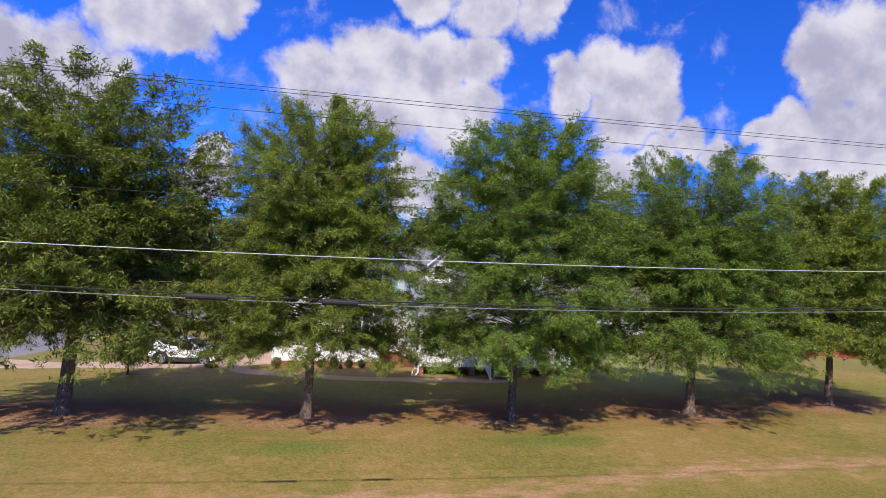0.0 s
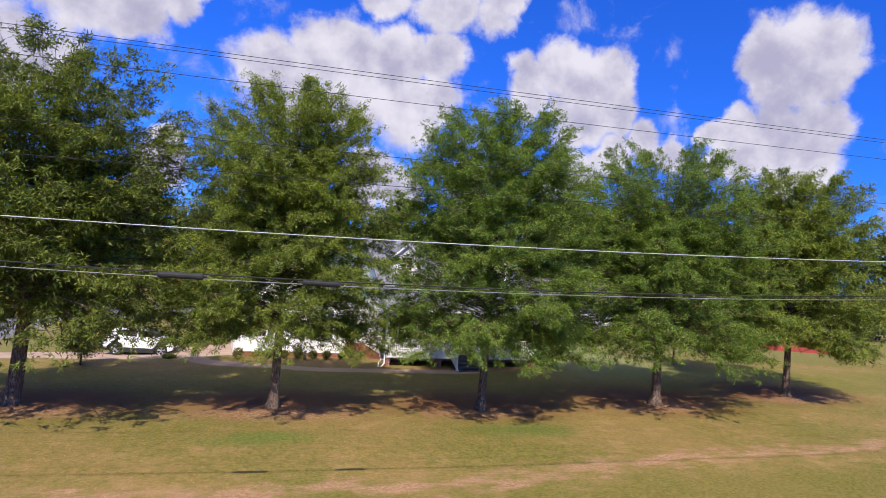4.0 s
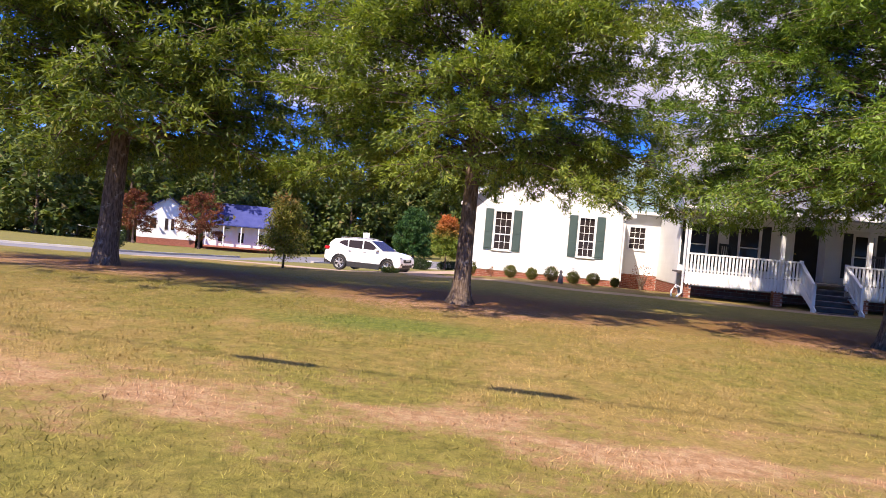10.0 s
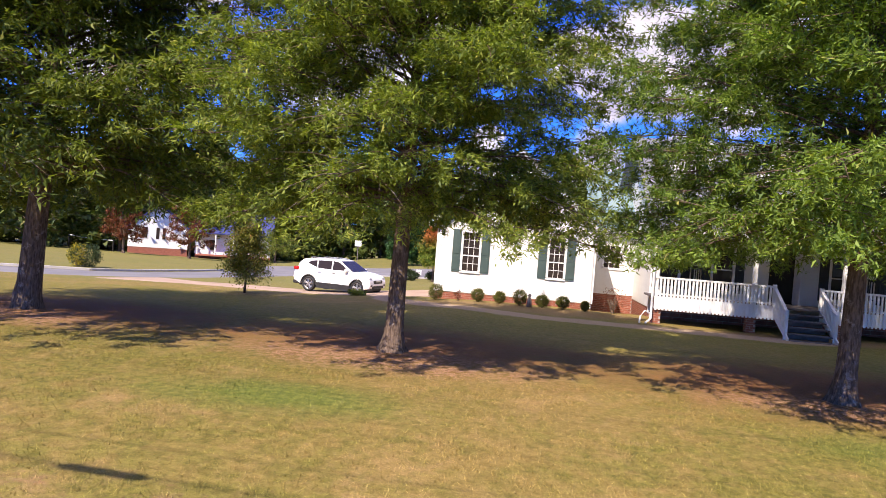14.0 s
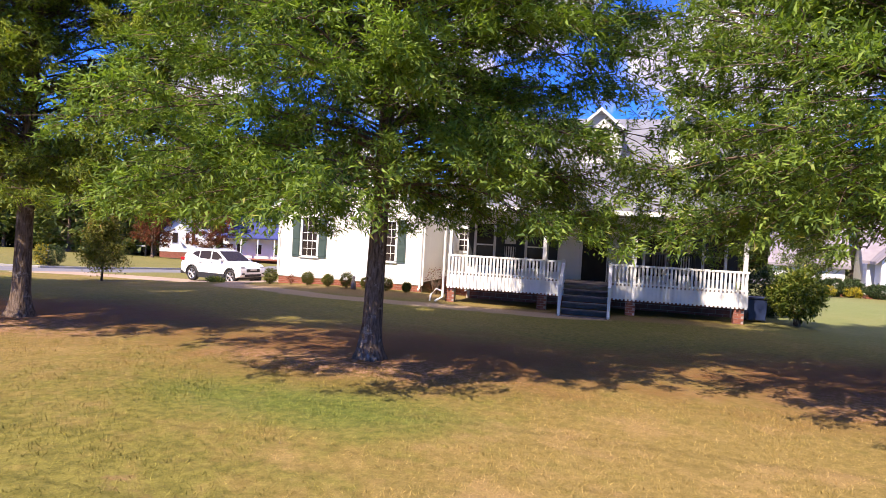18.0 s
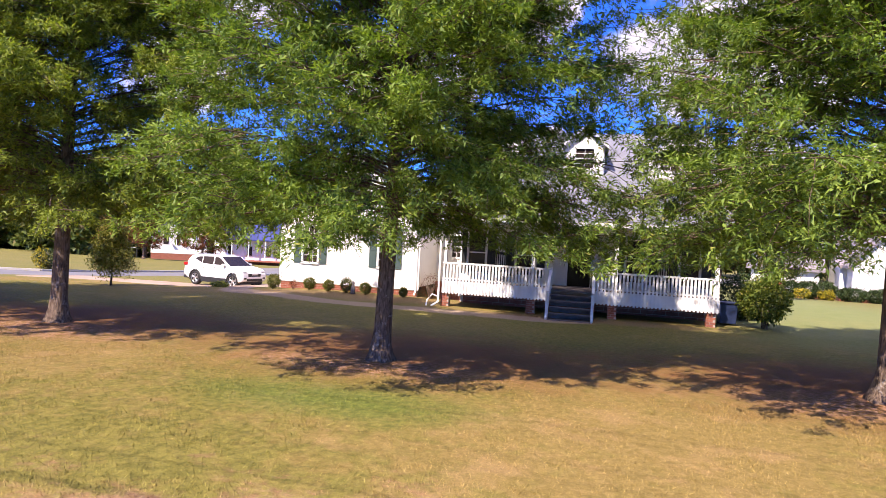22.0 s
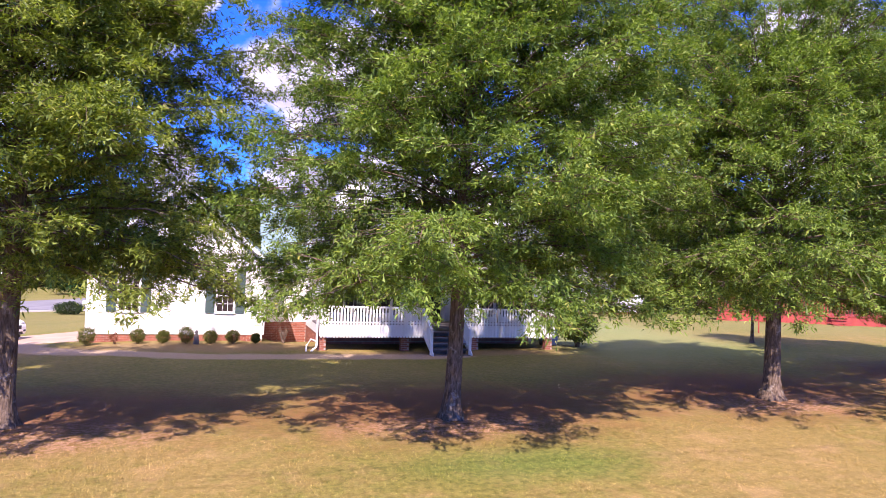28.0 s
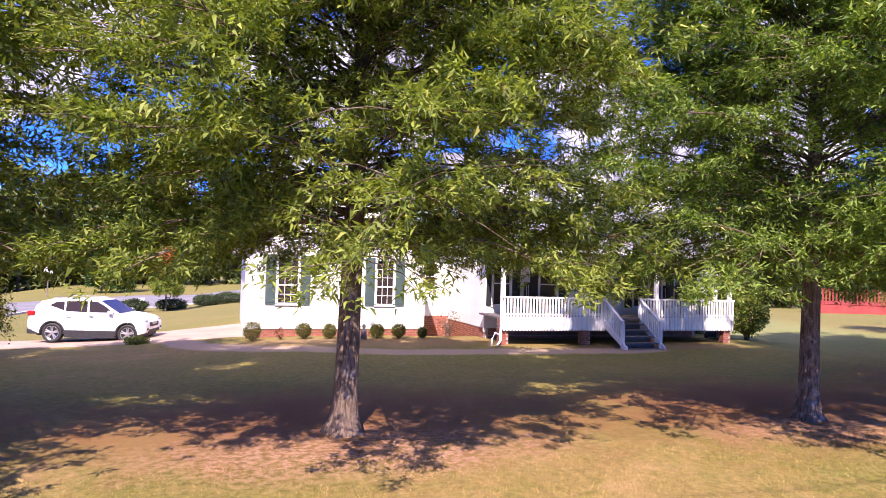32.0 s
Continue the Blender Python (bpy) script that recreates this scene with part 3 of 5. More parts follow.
def oak_tree(seed, place, height, base, profile, trunk, limbs, leaf, per_tuft, label, group="oaks in a row", lean=(0.0, 0.0), bend=1.0, mat=None,
             twigs=9, name="oak_tree", bark=None, low_gap=0.16, tufts=9, flat=0.55, far=False, flare=1.0):
    """A tree: trunk with root flare, limbs, twigs and a crown of single leaves.
    profile: (share of the crown's height, radius) pairs."""
    rng = np.random.default_rng(seed)
    root = thing(name, label, "tree", place, group=group)
    hs, rs = zip(*profile)

    def reach(f):
        return float(np.interp(f, hs, rs))

    oak_trunk(root, seed, height, trunk, lean, bend, flare, bark)
    # limbs and twigs
    bm = bmesh.new()
    centres, dirs = [], []
    for i in range(limbs):
        f = ((i + 0.5) / limbs) ** 0.95
        h = base + (height * 0.97 - base) * f
        tf = h / (height * 0.94)
        core = np.array([lean[0], lean[1], 0]) * height * tf ** bend
        az = i * 2.39996 + rng.normal(0, 0.25)
        length = reach(f) * rng.uniform(0.82, 1.10)
        rise = np.interp(f, (0, 0.12, 0.5, 1), (0.22, 0.35, 0.6, 0.95)) + rng.normal(0, 0.08)
        sag = np.interp(f, (0, 0.25, 1), (-0.55, -0.35, -0.1))
        start = core + (0, 0, max(base * 0.85, h - length * math.sin(max(rise + sag * 0.5, 0)) * 0.75))
        pts = branch_curve(rng, start, az, rise, length / max(math.cos(rise + sag * 0.4), 0.42), sag)
        r0 = max(0.014, trunk * 0.24 * (1 - tf * 0.75))
        tube(bm, pts, [r0 * (1 - 0.88 * j / 6) + 0.004 for j in range(7)], 4 if far else 6, cap=False)
        for t in range(twigs):
            g = rng.uniform(low_gap, 1.0) ** 0.8
            a = g * 6
            j = min(int(a), 5)
            p = pts[j] + (pts[j + 1] - pts[j]) * (a - j)
            taz = az + rng.normal(0, 0.9)
            tl = length * rng.uniform(0.18, 0.42) * (1.15 - 0.5 * g) + 0.3
            tw = branch_curve(rng, p, taz, rng.normal(0.25, 0.35), tl, -0.5, 3)
            if not far:
                tube(bm, tw, [0.010, 0.008, 0.005, 0.003], 3, cap=False)
            for u in range(tufts):
                w = rng.uniform(0.15, 1.05) * 3
                jj = min(int(w), 2)
                c = tw[jj] + (tw[jj + 1] - tw[jj]) * (w - jj) + rng.normal(0, 0.08, 3)
                centres.append(c)
                dirs.append((math.cos(taz), math.sin(taz), -0.1))
    part("branchwork", bm, bark or MAT_BARK, root, smooth=True)
    if far:
        me = needle_leaves("crown", rng, centres, dirs, per_tuft, leaf, mat, 0.34, 0.5)
    else:
        me = leaves_mesh("crown", rng, centres, dirs, per_tuft, (0.13, 0.13, 0.13 * flat), leaf, mat or MAT_LEAF)
    crown = new("crown", me)
    crown.parent = root
    return root


def willow_oak(seed, place, height, profile, trunk, limbs, leaf, per, label, lean=0.0, mat=None, flare=1.0, floor=2.1, twigs=16, tufts=7, thin=0.0):
    """A willow oak: many limbs that carry flat, leafy sprays in tiers, the low ones hanging to one height.
    profile: (share of the height from floor to top, radius) pairs; thin: share of the sprays that is bare."""
    rng = np.random.default_rng(seed)
    root = thing("oak_tree", label, "tree", place, group="oaks in a row")
    hs, rs = zip(*profile)
    oak_trunk(root, seed, height, trunk, (lean, 0.0), 1.0, flare)
    bm = bmesh.new()
    centres, dirs = [], []
    for i in range(limbs):
        f = ((i + 0.5) / limbs) ** 0.95
        az = i * 2.39996 + rng.normal(0, 0.3)
        tip = floor + (height - floor) * f                       # height that the limb's end reaches
        length = float(np.interp(f, hs, rs)) * rng.uniform(0.80, 1.05) * (1 + 0.06 * math.sin(3 * az + seed + 4 * f))
        rise = float(np.interp(f, (0, 0.12, 0.45, 0.8, 1), (0.12, 0.30, 0.55, 0.95, 1.35)))
        sag = float(np.interp(f, (0, 0.15, 0.5, 1), (-0.62, -0.60, -0.45, -0.15)))
        run = length / max(math.cos(rise + sag * 0.5), 0.30)
        foot = max(floor + 0.25, tip - run * math.sin(rise + sag * 0.5))
        core = np.array([lean * foot, 0.0, foot])
        pts = branch_curve(rng, core, az, rise, run, sag)
        # the bark stays above the height to which the foliage hangs
        for p in pts:
            p[2] = max(p[2], floor + 0.12 + 0.2 * rng.uniform())
        r0 = max(0.013, trunk * 0.15 * (1 - 0.7 * f))
        tube(bm, pts, [r0 * (1 - 0.88 * j / 6) + 0.004 for j in range(7)], 6, cap=False)
        level = float(np.interp(f, (0, 0.3, 0.7, 1), (-0.10, 0.02, 0.25, 0.75)))
        for t in range(round(twigs * np.interp(f, (0, 0.1, 0.4, 0.7, 1), (1.15, 1.1, 0.95, 1.1, 1.15)))):
            g = rng.uniform(0.03, 1.0) ** 0.62
            a = g * 6
            j = min(int(a), 5)
            p = pts[j] + (pts[j + 1] - pts[j]) * (a - j)
            side = (1 if t % 2 else -1) * rng.uniform(0.25, 1.15) if g < 0.93 else rng.normal(0, 0.3)
            taz = az + side
            tl = (0.35 + length * rng.uniform(0.16, 0.36)) * (1.15 - 0.42 * g)
            tw = branch_curve(rng, p, taz, rng.normal(level, 0.20), tl, -0.35, 3)
            if tw[3][2] > floor - 0.05:
                tube(bm, tw, [0.010, 0.008, 0.005, 0.003], 3, cap=False)
            if rng.uniform() < thin:
                continue
            for u in range(tufts):
                w = rng.uniform(0.12, 1.06) * 3
                jj = min(int(w), 2)
                c = tw[jj] + (tw[jj + 1] - tw[jj]) * (w - jj) + rng.normal(0, 1, 3) * (0.11, 0.11, 0.06)
                c[2] = max(c[2], floor + 0.22 * rng.uniform(0, 1) + 0.22 * math.sin(c[0] * 1.9 + seed) * math.sin(c[1] * 1.6))
                centres.append(c)
                dirs.append((math.cos(taz), math.sin(taz), -0.1 + 0.5 * f))
    part("branchwork", bm, MAT_BARK, root, smooth=True)
    crown = new("crown", needle_leaves("crown", rng, centres, dirs, per, leaf, mat, 0.15, 0.05))
    crown.parent = root
    return root


DOME = ((0, 4.1), (0.06, 4.2), (0.2, 4.2), (0.4, 4.1), (0.6, 3.85), (0.75, 3.5), (0.87, 2.95), (0.95, 2.15), (1, 1.1))
OAKS = (  # seed, x, y, height, spread, trunk radius, lean, hanging height, bare share, leaf length, leaves a tuft, leaf
    (11, -6.50, 26.67, 12.5, 1.17, 0.265, 0.05, 2.15, 0.05, 0.165, 12, MAT_LEAF_SHADED),
    (12, 2.00, 26.09, 12.1, 0.92, 0.185, 0.008, 2.1, 0.15, 0.110, 25, MAT_LEAF),
    (13, 10.07, 25.46, 12.3, 1.0, 0.175, 0.015, 2.05, 0.08, 0.110, 25, MAT_LEAF_FRESH),
    (14, 19.07, 26.25, 11.9, 1.10, 0.215, 0.0, 1.98, 0.06, 0.114, 21, MAT_LEAF_FRESH),
    (15, 28.06, 27.41, 11.8, 0.93, 0.185, 0.0, 2.10, 0.08, 0.155, 12, MAT_LEAF),
)
for seed, x, y, h, wide, r, tilt, hang, thin, leaf, per, mat in OAKS:
    willow_oak(seed, (x, y, ground_z(x, y)), h, [(a, b * wide) for a, b in DOME], r, 195, leaf, per,
               "tall green willow oak with drooping leafy limbs on the lawn", tilt, mat, 0.45 if x < -5 else 1.0, hang, thin=thin)


# ---------- the white house ----------
house = thing("house", "white lap-sided house with grey roof, porch and brick base", "house")


def wall_slab(name, axis, plane, thick, a0, a1, z0, z1, holes, mat, parent):
    """A wall along x (axis 'y') or along y (axis 'x') with openings through it; holes: (a0, a1, z0, z1)."""
    As = sorted({a0, a1, *(h[0] for h in holes), *(h[1] for h in holes)})
    Zs = sorted({z0, z1, *(h[2] for h in holes), *(h[3] for h in holes)})
    bm = bmesh.new()
    for a, b in zip(As, As[1:]):
        for c, d in zip(Zs, Zs[1:]):
            m, k = (a + b) / 2, (c + d) / 2
            if any(h[0] < m < h[1] and h[2] < k < h[3] for h in holes):
                continue
            if axis == "y":
                box(bm, a, b, plane, plane + thick, c, d)
            else:
                box(bm, plane, plane + thick, a, b, c, d)
    bmesh.ops.remove_doubles(bm, verts=list(bm.verts), dist=1e-4)
    return part(name, bm, mat, parent)


def sash_window(x0, x1, z0, z1, y, cols=3, upper=3, lower=2, shutter=None, width=0.33, parent=None, least=-99.0):
    """A double-hung window set in its opening, with muntins, panes, sill and shutters."""
    par = parent or house
    fr = boxes("window", [(x0 - .05, x0 + .035, y - .045, y + .06, z0, z1), (x1 - .035, x1 + .05, y - .045, y + .06, z0, z1),
                          (x0 - .05, x1 + .05, y - .05, y + .06, z1 - .035, z1 + .07), (x0 - .05, x1 + .05, y - .045, y + .06, z0 - .01, z0 + .035)],
               MAT_TRIM, par, "white-framed double-hung window with muntins")
    boxes("sill", [(x0 - .06, x1 + .06, y - .062, y + .05, z0 - .05, z0 - .012)], MAT_TRIM, fr)
    zm = z0 + (z1 - z0) * lower / (upper + lower) if upper != lower else (z0 + z1) / 2
    boxes("meeting_rail", [(x0 + .036, x1 - .036, y - .01, y + .03, zm - .022, zm + .022)], MAT_TRIM, fr)
    for lo, hi, rows in ((z0 + .036, zm - .023, lower), (zm + .023, z1 - .036, upper)):
        boxes("pane", [(x0 + .036, x1 - .036, y + .022, y + .028, lo, hi)], MAT_GLASS, fr)
        for i in range(1, cols):
            x = x0 + .036 + (x1 - x0 - .072) * i / cols
            boxes("muntin", [(x - .009, x + .009, y + .004, y + .021, lo, hi)], MAT_TRIM, fr)
        for j in range(1, rows):
            z = lo + (hi - lo) * j / rows
            boxes("muntin", [(x0 + .037, x1 - .037, y + .0, y + .020, z - .009, z + .009)], MAT_TRIM, fr)
    if shutter:
        for a, b in ((max(x0 - .055 - width, least), x0 - .055), (x1 + .055, x1 + .055 + width)):
            sh = boxes("shutter", [(a, b, y - .04, y - .012, z0 - .03, z1 + .06)], shutter, par)
            for lo, hi in ((z0 + .02, zm - .03), (zm + .03, z1)):
                boxes("shutter_panel", [(a + .045, b - .045, y - .052, y - .0405, lo + .02, hi - .02)], shutter, sh, bevel=.004)
    return fr


GY, GX0, GX1 = 39.0, 0.92, 7.0            # garage wing
EAVE, APEX = 3.12, 5.86
GXM = (GX0 + GX1) / 2
W1, W2 = (1.90, 2.60, 1.06, 2.64), (5.26, 5.90, 1.06, 2.64)
WG = (3.78, 4.28, 4.02, 4.86)
wall_slab("wall", "y", GY, 0.14, GX0, GX1, 0.22, EAVE, [W1, W2], MAT_WHITE, house)
bm = bmesh.new()
sl = (APEX - EAVE) / (GXM - GX0)
for za, zb, holes in ((EAVE, WG[2], 0), (WG[2], WG[3], 1), (WG[3], APEX, 0)):
    xa, xb = GX0 + (za - EAVE) / sl, GX0 + (zb - EAVE) / sl
    l0, l1, r0, r1 = xa, xb, GX0 + GX1 - xa, GX0 + GX1 - xb
    if holes:
        solid(bm, [(l0, za), (WG[0], za), (WG[0], zb), (l1, zb)], "y", GY, GY + .14)
        solid(bm, [(WG[1], za), (r0, za), (r1, zb), (WG[1], zb)], "y", GY, GY + .14)
    elif zb < APEX:
        solid(bm, [(l0, za), (r0, za), (r1, zb), (l1, zb)], "y", GY, GY + .14)
    else:
        solid(bm, [(l0, za), (r0, za), (GXM, zb)], "y", GY, GY + .14)
part("gable", bm, MAT_WHITE, house)
boxes("wall", [(GX0, GX0 + .14, GY + .14, 48, -.5, EAVE)], MAT_WHITE, house)
boxes("wall", [(GX1 - .14, GX1, GY + .14, 48, .35, EAVE)], MAT_WHITE, house)
boxes("wall", [(GX0, 18, 47.9, 48.04, -.5, EAVE)], MAT_WHITE, house)
for w in (W1, W2):
    sash_window(*w, GY, shutter=MAT_SHUTTER)
sash_window(*WG, GY, 2, 2, 2, shutter=MAT_SHUTTER, width=.26)
boxes("brick_base", [(GX0 + .02, GX1 - .02, GY + .03, GY + .13, -.6, .22)], MAT_BRICK, house, "low red brick foundation")


def roof_slab(name, quad, thick, mat, label=""):
    """A roof plane from four corners, given a thickness downwards."""
    bm = bmesh.new()
    top = [bm.verts.new(p) for p in quad]
    low = [bm.verts.new((p[0], p[1], p[2] - thick)) for p in quad]
    bm.faces.new(top)
    bm.faces.new(low[::-1])
    for i in range(4):
        bm.faces.new((top[i], low[i], low[(i + 1) % 4], top[(i + 1) % 4]))
    return part(name, bm, mat, house, label)


OV, RY = .30, GY - .30
drop = sl * OV
for sx, ex in ((-1, GX0 - OV), (1, GX1 + OV)):
    roof_slab("roof", [(ex, RY, EAVE - drop + .16), (GXM, RY, APEX + .16), (GXM, 48.3, APEX + .16), (ex, 48.3, EAVE - drop + .16)], .10, MAT_TEALROOF)
    bm = bmesh.new()
    solid(bm, [(ex, EAVE - drop + .05), (ex, EAVE - drop - .12), (GXM, APEX - .12), (GXM, APEX + .055)], "y", RY - .03, RY)
    part("rake_board", bm, MAT_TRIM, house)
    bm = bmesh.new()
    solid(bm, [(ex, EAVE - drop - .10), (GXM, APEX - .10), (GXM, APEX - .13), (ex, EAVE - drop - .13)], "y", RY, GY)
    part("soffit", bm, MAT_TRIM, house)
    boxes("gutter", [(ex + (0 if sx > 0 else -.11), ex + (.11 if sx > 0 else 0), RY, 48.2, EAVE - drop - .10, EAVE - drop + .04)], MAT_TRIM, house)

# recessed link with the small window
LY, MX0, MX1, PY, FY = 42.0, 8.75, 17.92, 35.95, 37.95
HX0 = 8.98                                # end wall of the main house
SW = (7.66, 8.38, 1.56, 2.56)
wall_slab("wall", "y", LY, .14, GX1, HX0, .46, 3.15, [SW], MAT_WHITE, house)
sash_window(*SW, LY, 3, 2, 2)
boxes("brick_base", [(GX1, HX0, LY + .02, LY + .13, -1.0, .46)], MAT_BRICK, house, "red brick foundation")
roof_slab("roof", [(GX1 - .05, LY - .3, 3.22), (HX0, LY - .3, 3.22), (HX0, 46.5, 6.2), (GX1 - .05, 46.5, 6.2)], .1, MAT_TEALROOF)
boxes("gutter", [(GX1 + .3, HX0, LY - .42, LY - .3, 3.10, 3.22)], MAT_TRIM, house)

# main house: front wall behind the porch, end walls, roof
DECK, RIDGE_Y, RIDGE_Z, PE = .90, 42.0, 7.2, 3.20
WINS = [(9.23, 9.92), (11.05, 11.78), (15.02, 15.74), (16.88, 17.56)]
DOOR = (12.98, 13.86)
holes = [(a, b, 1.16, 2.72) for a, b in WINS] + [(*DOOR, DECK, 3.0)]
wall_slab("wall", "y", FY, .14, HX0, MX1, .35, 3.6, holes, MAT_WHITE, house)
for a, b in WINS:
    sash_window(a, b, 1.16, 2.72, FY, 1, 1, 1, shutter=MAT_SHUTTER_DARK, width=.31, least=HX0 + .01)
msl = (RIDGE_Z - PE) / (RIDGE_Y - 35.5)
for x in (HX0, MX1 - .14):
    bm = bmesh.new()
    zf = PE + msl * (FY - 35.5) - .12
    solid(bm, [(FY + .14, .35), (48, .35), (48, 3.3), (RIDGE_Y, RIDGE_Z - .12), (FY + .14, zf)], "x", x, x + .14)
    part("wall", bm, MAT_WHITE, house)
boxes("brick_base", [(HX0 + .02, HX0 + .13, FY, 48, -1.0, .35), (HX0, MX1, FY + .02, FY + .13, -.4, .35), (MX1 - .13, MX1 - .02, FY, 48, -.4, .35)], MAT_BRICK, house)
for a, b, c in ((35.5, PE, RIDGE_Y), (48.5, 3.2, RIDGE_Y)):
    roof_slab("roof", [(MX0 - .3, a, b), (MX1 + .3, a, b), (MX1 + .3, c, RIDGE_Z), (MX0 - .3, c, RIDGE_Z)], .12, MAT_ROOF)
boxes("gutter", [(MX0 - .3, MX1 + .3, 35.38, 35.5, PE - .14, PE - .01)], MAT_TRIM, house)
boxes("porch_ceiling", [(MX0 - .1, MX1 + .1, 35.52, FY - .01, PE - .22, PE - .17)], MAT_TRIM, house)
boxes("porch_beam", [(MX0, MX1, PY - .02, PY + .14, PE - .42, PE - .221)], MAT_TRIM, house)
boxes("porch_deck", [(MX0, MX1, PY - .03, FY - .005, DECK - .06, DECK)], MAT_WOOD, house)
boxes("front_door", [(DOOR[0], DOOR[1], FY + .06, FY + .10, DECK, 2.98)], MAT_DARK, house, "dark front door in the shade of the porch")
for x in (8.80, 11.90, 14.65, 17.82):
    boxes("porch_post", [(x - .06, x + .06, PY, PY + .12, DECK + .001, PE - .421)], MAT_TRIM, house)
for a, b in ((MX0, 12.55), (13.93, MX1)):
    boxes("rail_skirt", [(a, b, PY - .06, PY - .031, .51, DECK + .02)], MAT_TRIM, house)
    boxes("top_rail", [(a, b, PY - .10, PY + .02, 1.52, 1.58)], MAT_TRIM, house)
    boxes("bottom_rail", [(a, b, PY - .061, PY - .03, DECK + .08, DECK + .13)], MAT_TRIM, house)
    k = int((b - a) / .115)
    bm = bmesh.new()
    box(bm, -.032, .032, PY - .085, PY - .062, .47, 1.519)
    me = mesh_of("baluster", bm, MAT_TRIM)
    for i in range(k):
        ob = new("baluster", me)
        ob.parent = house
        ob.location.x = a + (i + .5) * (b - a) / k


# porch piers, stairs, stair rails, door details
for x in (8.86, 11.88, 14.6, 17.7):
    boxes("pier", [(x - .14, x + .14, PY + .02, PY + .30, -.15, DECK - .061)], MAT_BRICK, house, "red brick porch pier")
SX0, SX1 = 12.57, 13.91
for i in range(5):
    z, y = DECK - .18 * i - .18, PY - .06 - .27 * i
    boxes("tread", [(SX0, SX1, y - .29, y, z - .04, z)], MAT_WOOD, house, "worn grey wooden step")
    boxes("riser", [(SX0, SX1, y - .02, y, z - .18, z - .041)], MAT_WOOD, house)
for x in (SX0 - .05, SX1 + .05):
    bm = bmesh.new()
    solid(bm, [(PY - .03, DECK - .30), (PY - .03, DECK - .02), (PY - 1.42, .06), (PY - 1.42, -.10)], "x", x - .02, x + .02)
    part("stringer", bm, MAT_TRIM, house)
    bm = bmesh.new()
    solid(bm, [(PY - .0, 1.50), (PY - .0, 1.57), (PY - 1.18, .86), (PY - 1.18, .79)], "x", x - .045, x + .045)
    part("stair_handrail", bm, MAT_TRIM, house)
    boxes("newel_post", [(x - .045, x + .045, PY - 1.20, PY - 1.11, -.1, .90)], MAT_TRIM, house)
    boxes("newel_post", [(x - .05, x + .05, PY - .055, PY + .045, DECK + .001, 1.62)], MAT_TRIM, house)
    for i in range(9):
        y = PY - .17 - i * .105
        z0 = DECK - .02 - (PY - y) * .66
        boxes("baluster", [(x - .018, x + .018, y - .018, y + .018, z0, 1.50 - (PY - y) * .60)], MAT_TRIM, house)
fr = boxes("door_frame", [(DOOR[0] - .09, DOOR[0], FY - .03, FY + .05, DECK, 3.0), (DOOR[1], DOOR[1] + .09, FY - .03, FY + .05, DECK, 3.0),
                          (DOOR[0] - .09, DOOR[1] + .09, FY - .03, FY + .05, 3.0, 3.09)], MAT_TRIM, house)
boxes("storm_door", [(DOOR[1] - .05, DOOR[1] - .02, FY - .62, FY - .04, DECK + .03, 2.95)], MAT_TRIM, house, "white storm door standing open")
boxes("porch_lamp", [(12.46, 12.56, FY - .13, FY - .002, 2.50, 2.72)], MAT_SHUTTER_DARK, house, "black porch lantern", bevel=.01)
boxes("door_knob", [(DOOR[0] + .06, DOOR[0] + .11, FY + .02, FY + .059, 1.85, 1.90)], MAT_BRASS, house, "brass door knob", bevel=.01)


def downspout(x, y0, top, foot, bendy=0.0):
    bm = bmesh.new()
    tube(bm, [(x, y0 - .25, top), (x, y0 - .10, top - .18), (x, y0 - .05, top - .35), (x, y0 - .05, foot + .15), (x + bendy, y0 - .25, foot)], [.04] * 5, 6)
    part("downspout", bm, MAT_TRIM, house)


downspout(GX1 - .06, GY, EAVE - drop, .05)
downspout(8.66, PY - .10, PE - .12, .02, -.2)
bm = bmesh.new()
tube(bm, [(8.62, PY - .1, .35), (8.45, PY - .2, .42), (8.3, PY - .3, .22), (8.28, PY - .35, .02)], [.03] * 4, 6)
part("drain_hose", bm, MAT_TRIM, house, "white drain hose")

# dormers
for cx in (10.30, 13.35, 16.40):
    dz0, dy = PE + msl * (38.4 - 35.5), 38.4
    dw = (cx - .36, cx + .36, dz0 + .28, dz0 + 1.08)
    wall_slab("dormer_wall", "y", dy, .10, cx - .68, cx + .68, dz0 - .1, dz0 + 1.25, [dw], MAT_WHITE, house)
    bm = bmesh.new()
    solid(bm, [(cx - .68, dz0 + 1.25), (cx + .68, dz0 + 1.25), (cx, dz0 + 1.84)], "y", dy, dy + .1)
    part("dormer_gable", bm, MAT_WHITE, house)
    sash_window(*dw, dy, 2, 2, 2)
    yb = 35.5 + (dz0 + 1.25 - PE) / msl
    yr = 35.5 + (dz0 + 1.95 - PE) / msl
    for s in (-1, 1):
        bm = bmesh.new()
        solid(bm, [(dy + .1, dz0 + .05), (dy + .1, dz0 + 1.25), (yb, dz0 + 1.25)], "x", cx + s * .68 - .05, cx + s * .68 + .05)
        part("dormer_cheek", bm, MAT_WHITE, house)
        roof_slab("dormer_roof", [(cx + s * .85, dy - .2, dz0 + 1.16), (cx, dy - .2, dz0 + 1.92), (cx, yr, dz0 + 1.92), (cx + s * .85, yb - .1, dz0 + 1.16)], .07, MAT_ROOF)
        bm = bmesh.new()
        solid(bm, [(cx + s * .85, dz0 + 1.15), (cx, dz0 + 1.91), (cx, dz0 + 1.80), (cx + s * .85, dz0 + 1.04)], "y", dy - .225, dy - .2)
        part("rake_board", bm, MAT_TRIM, house)


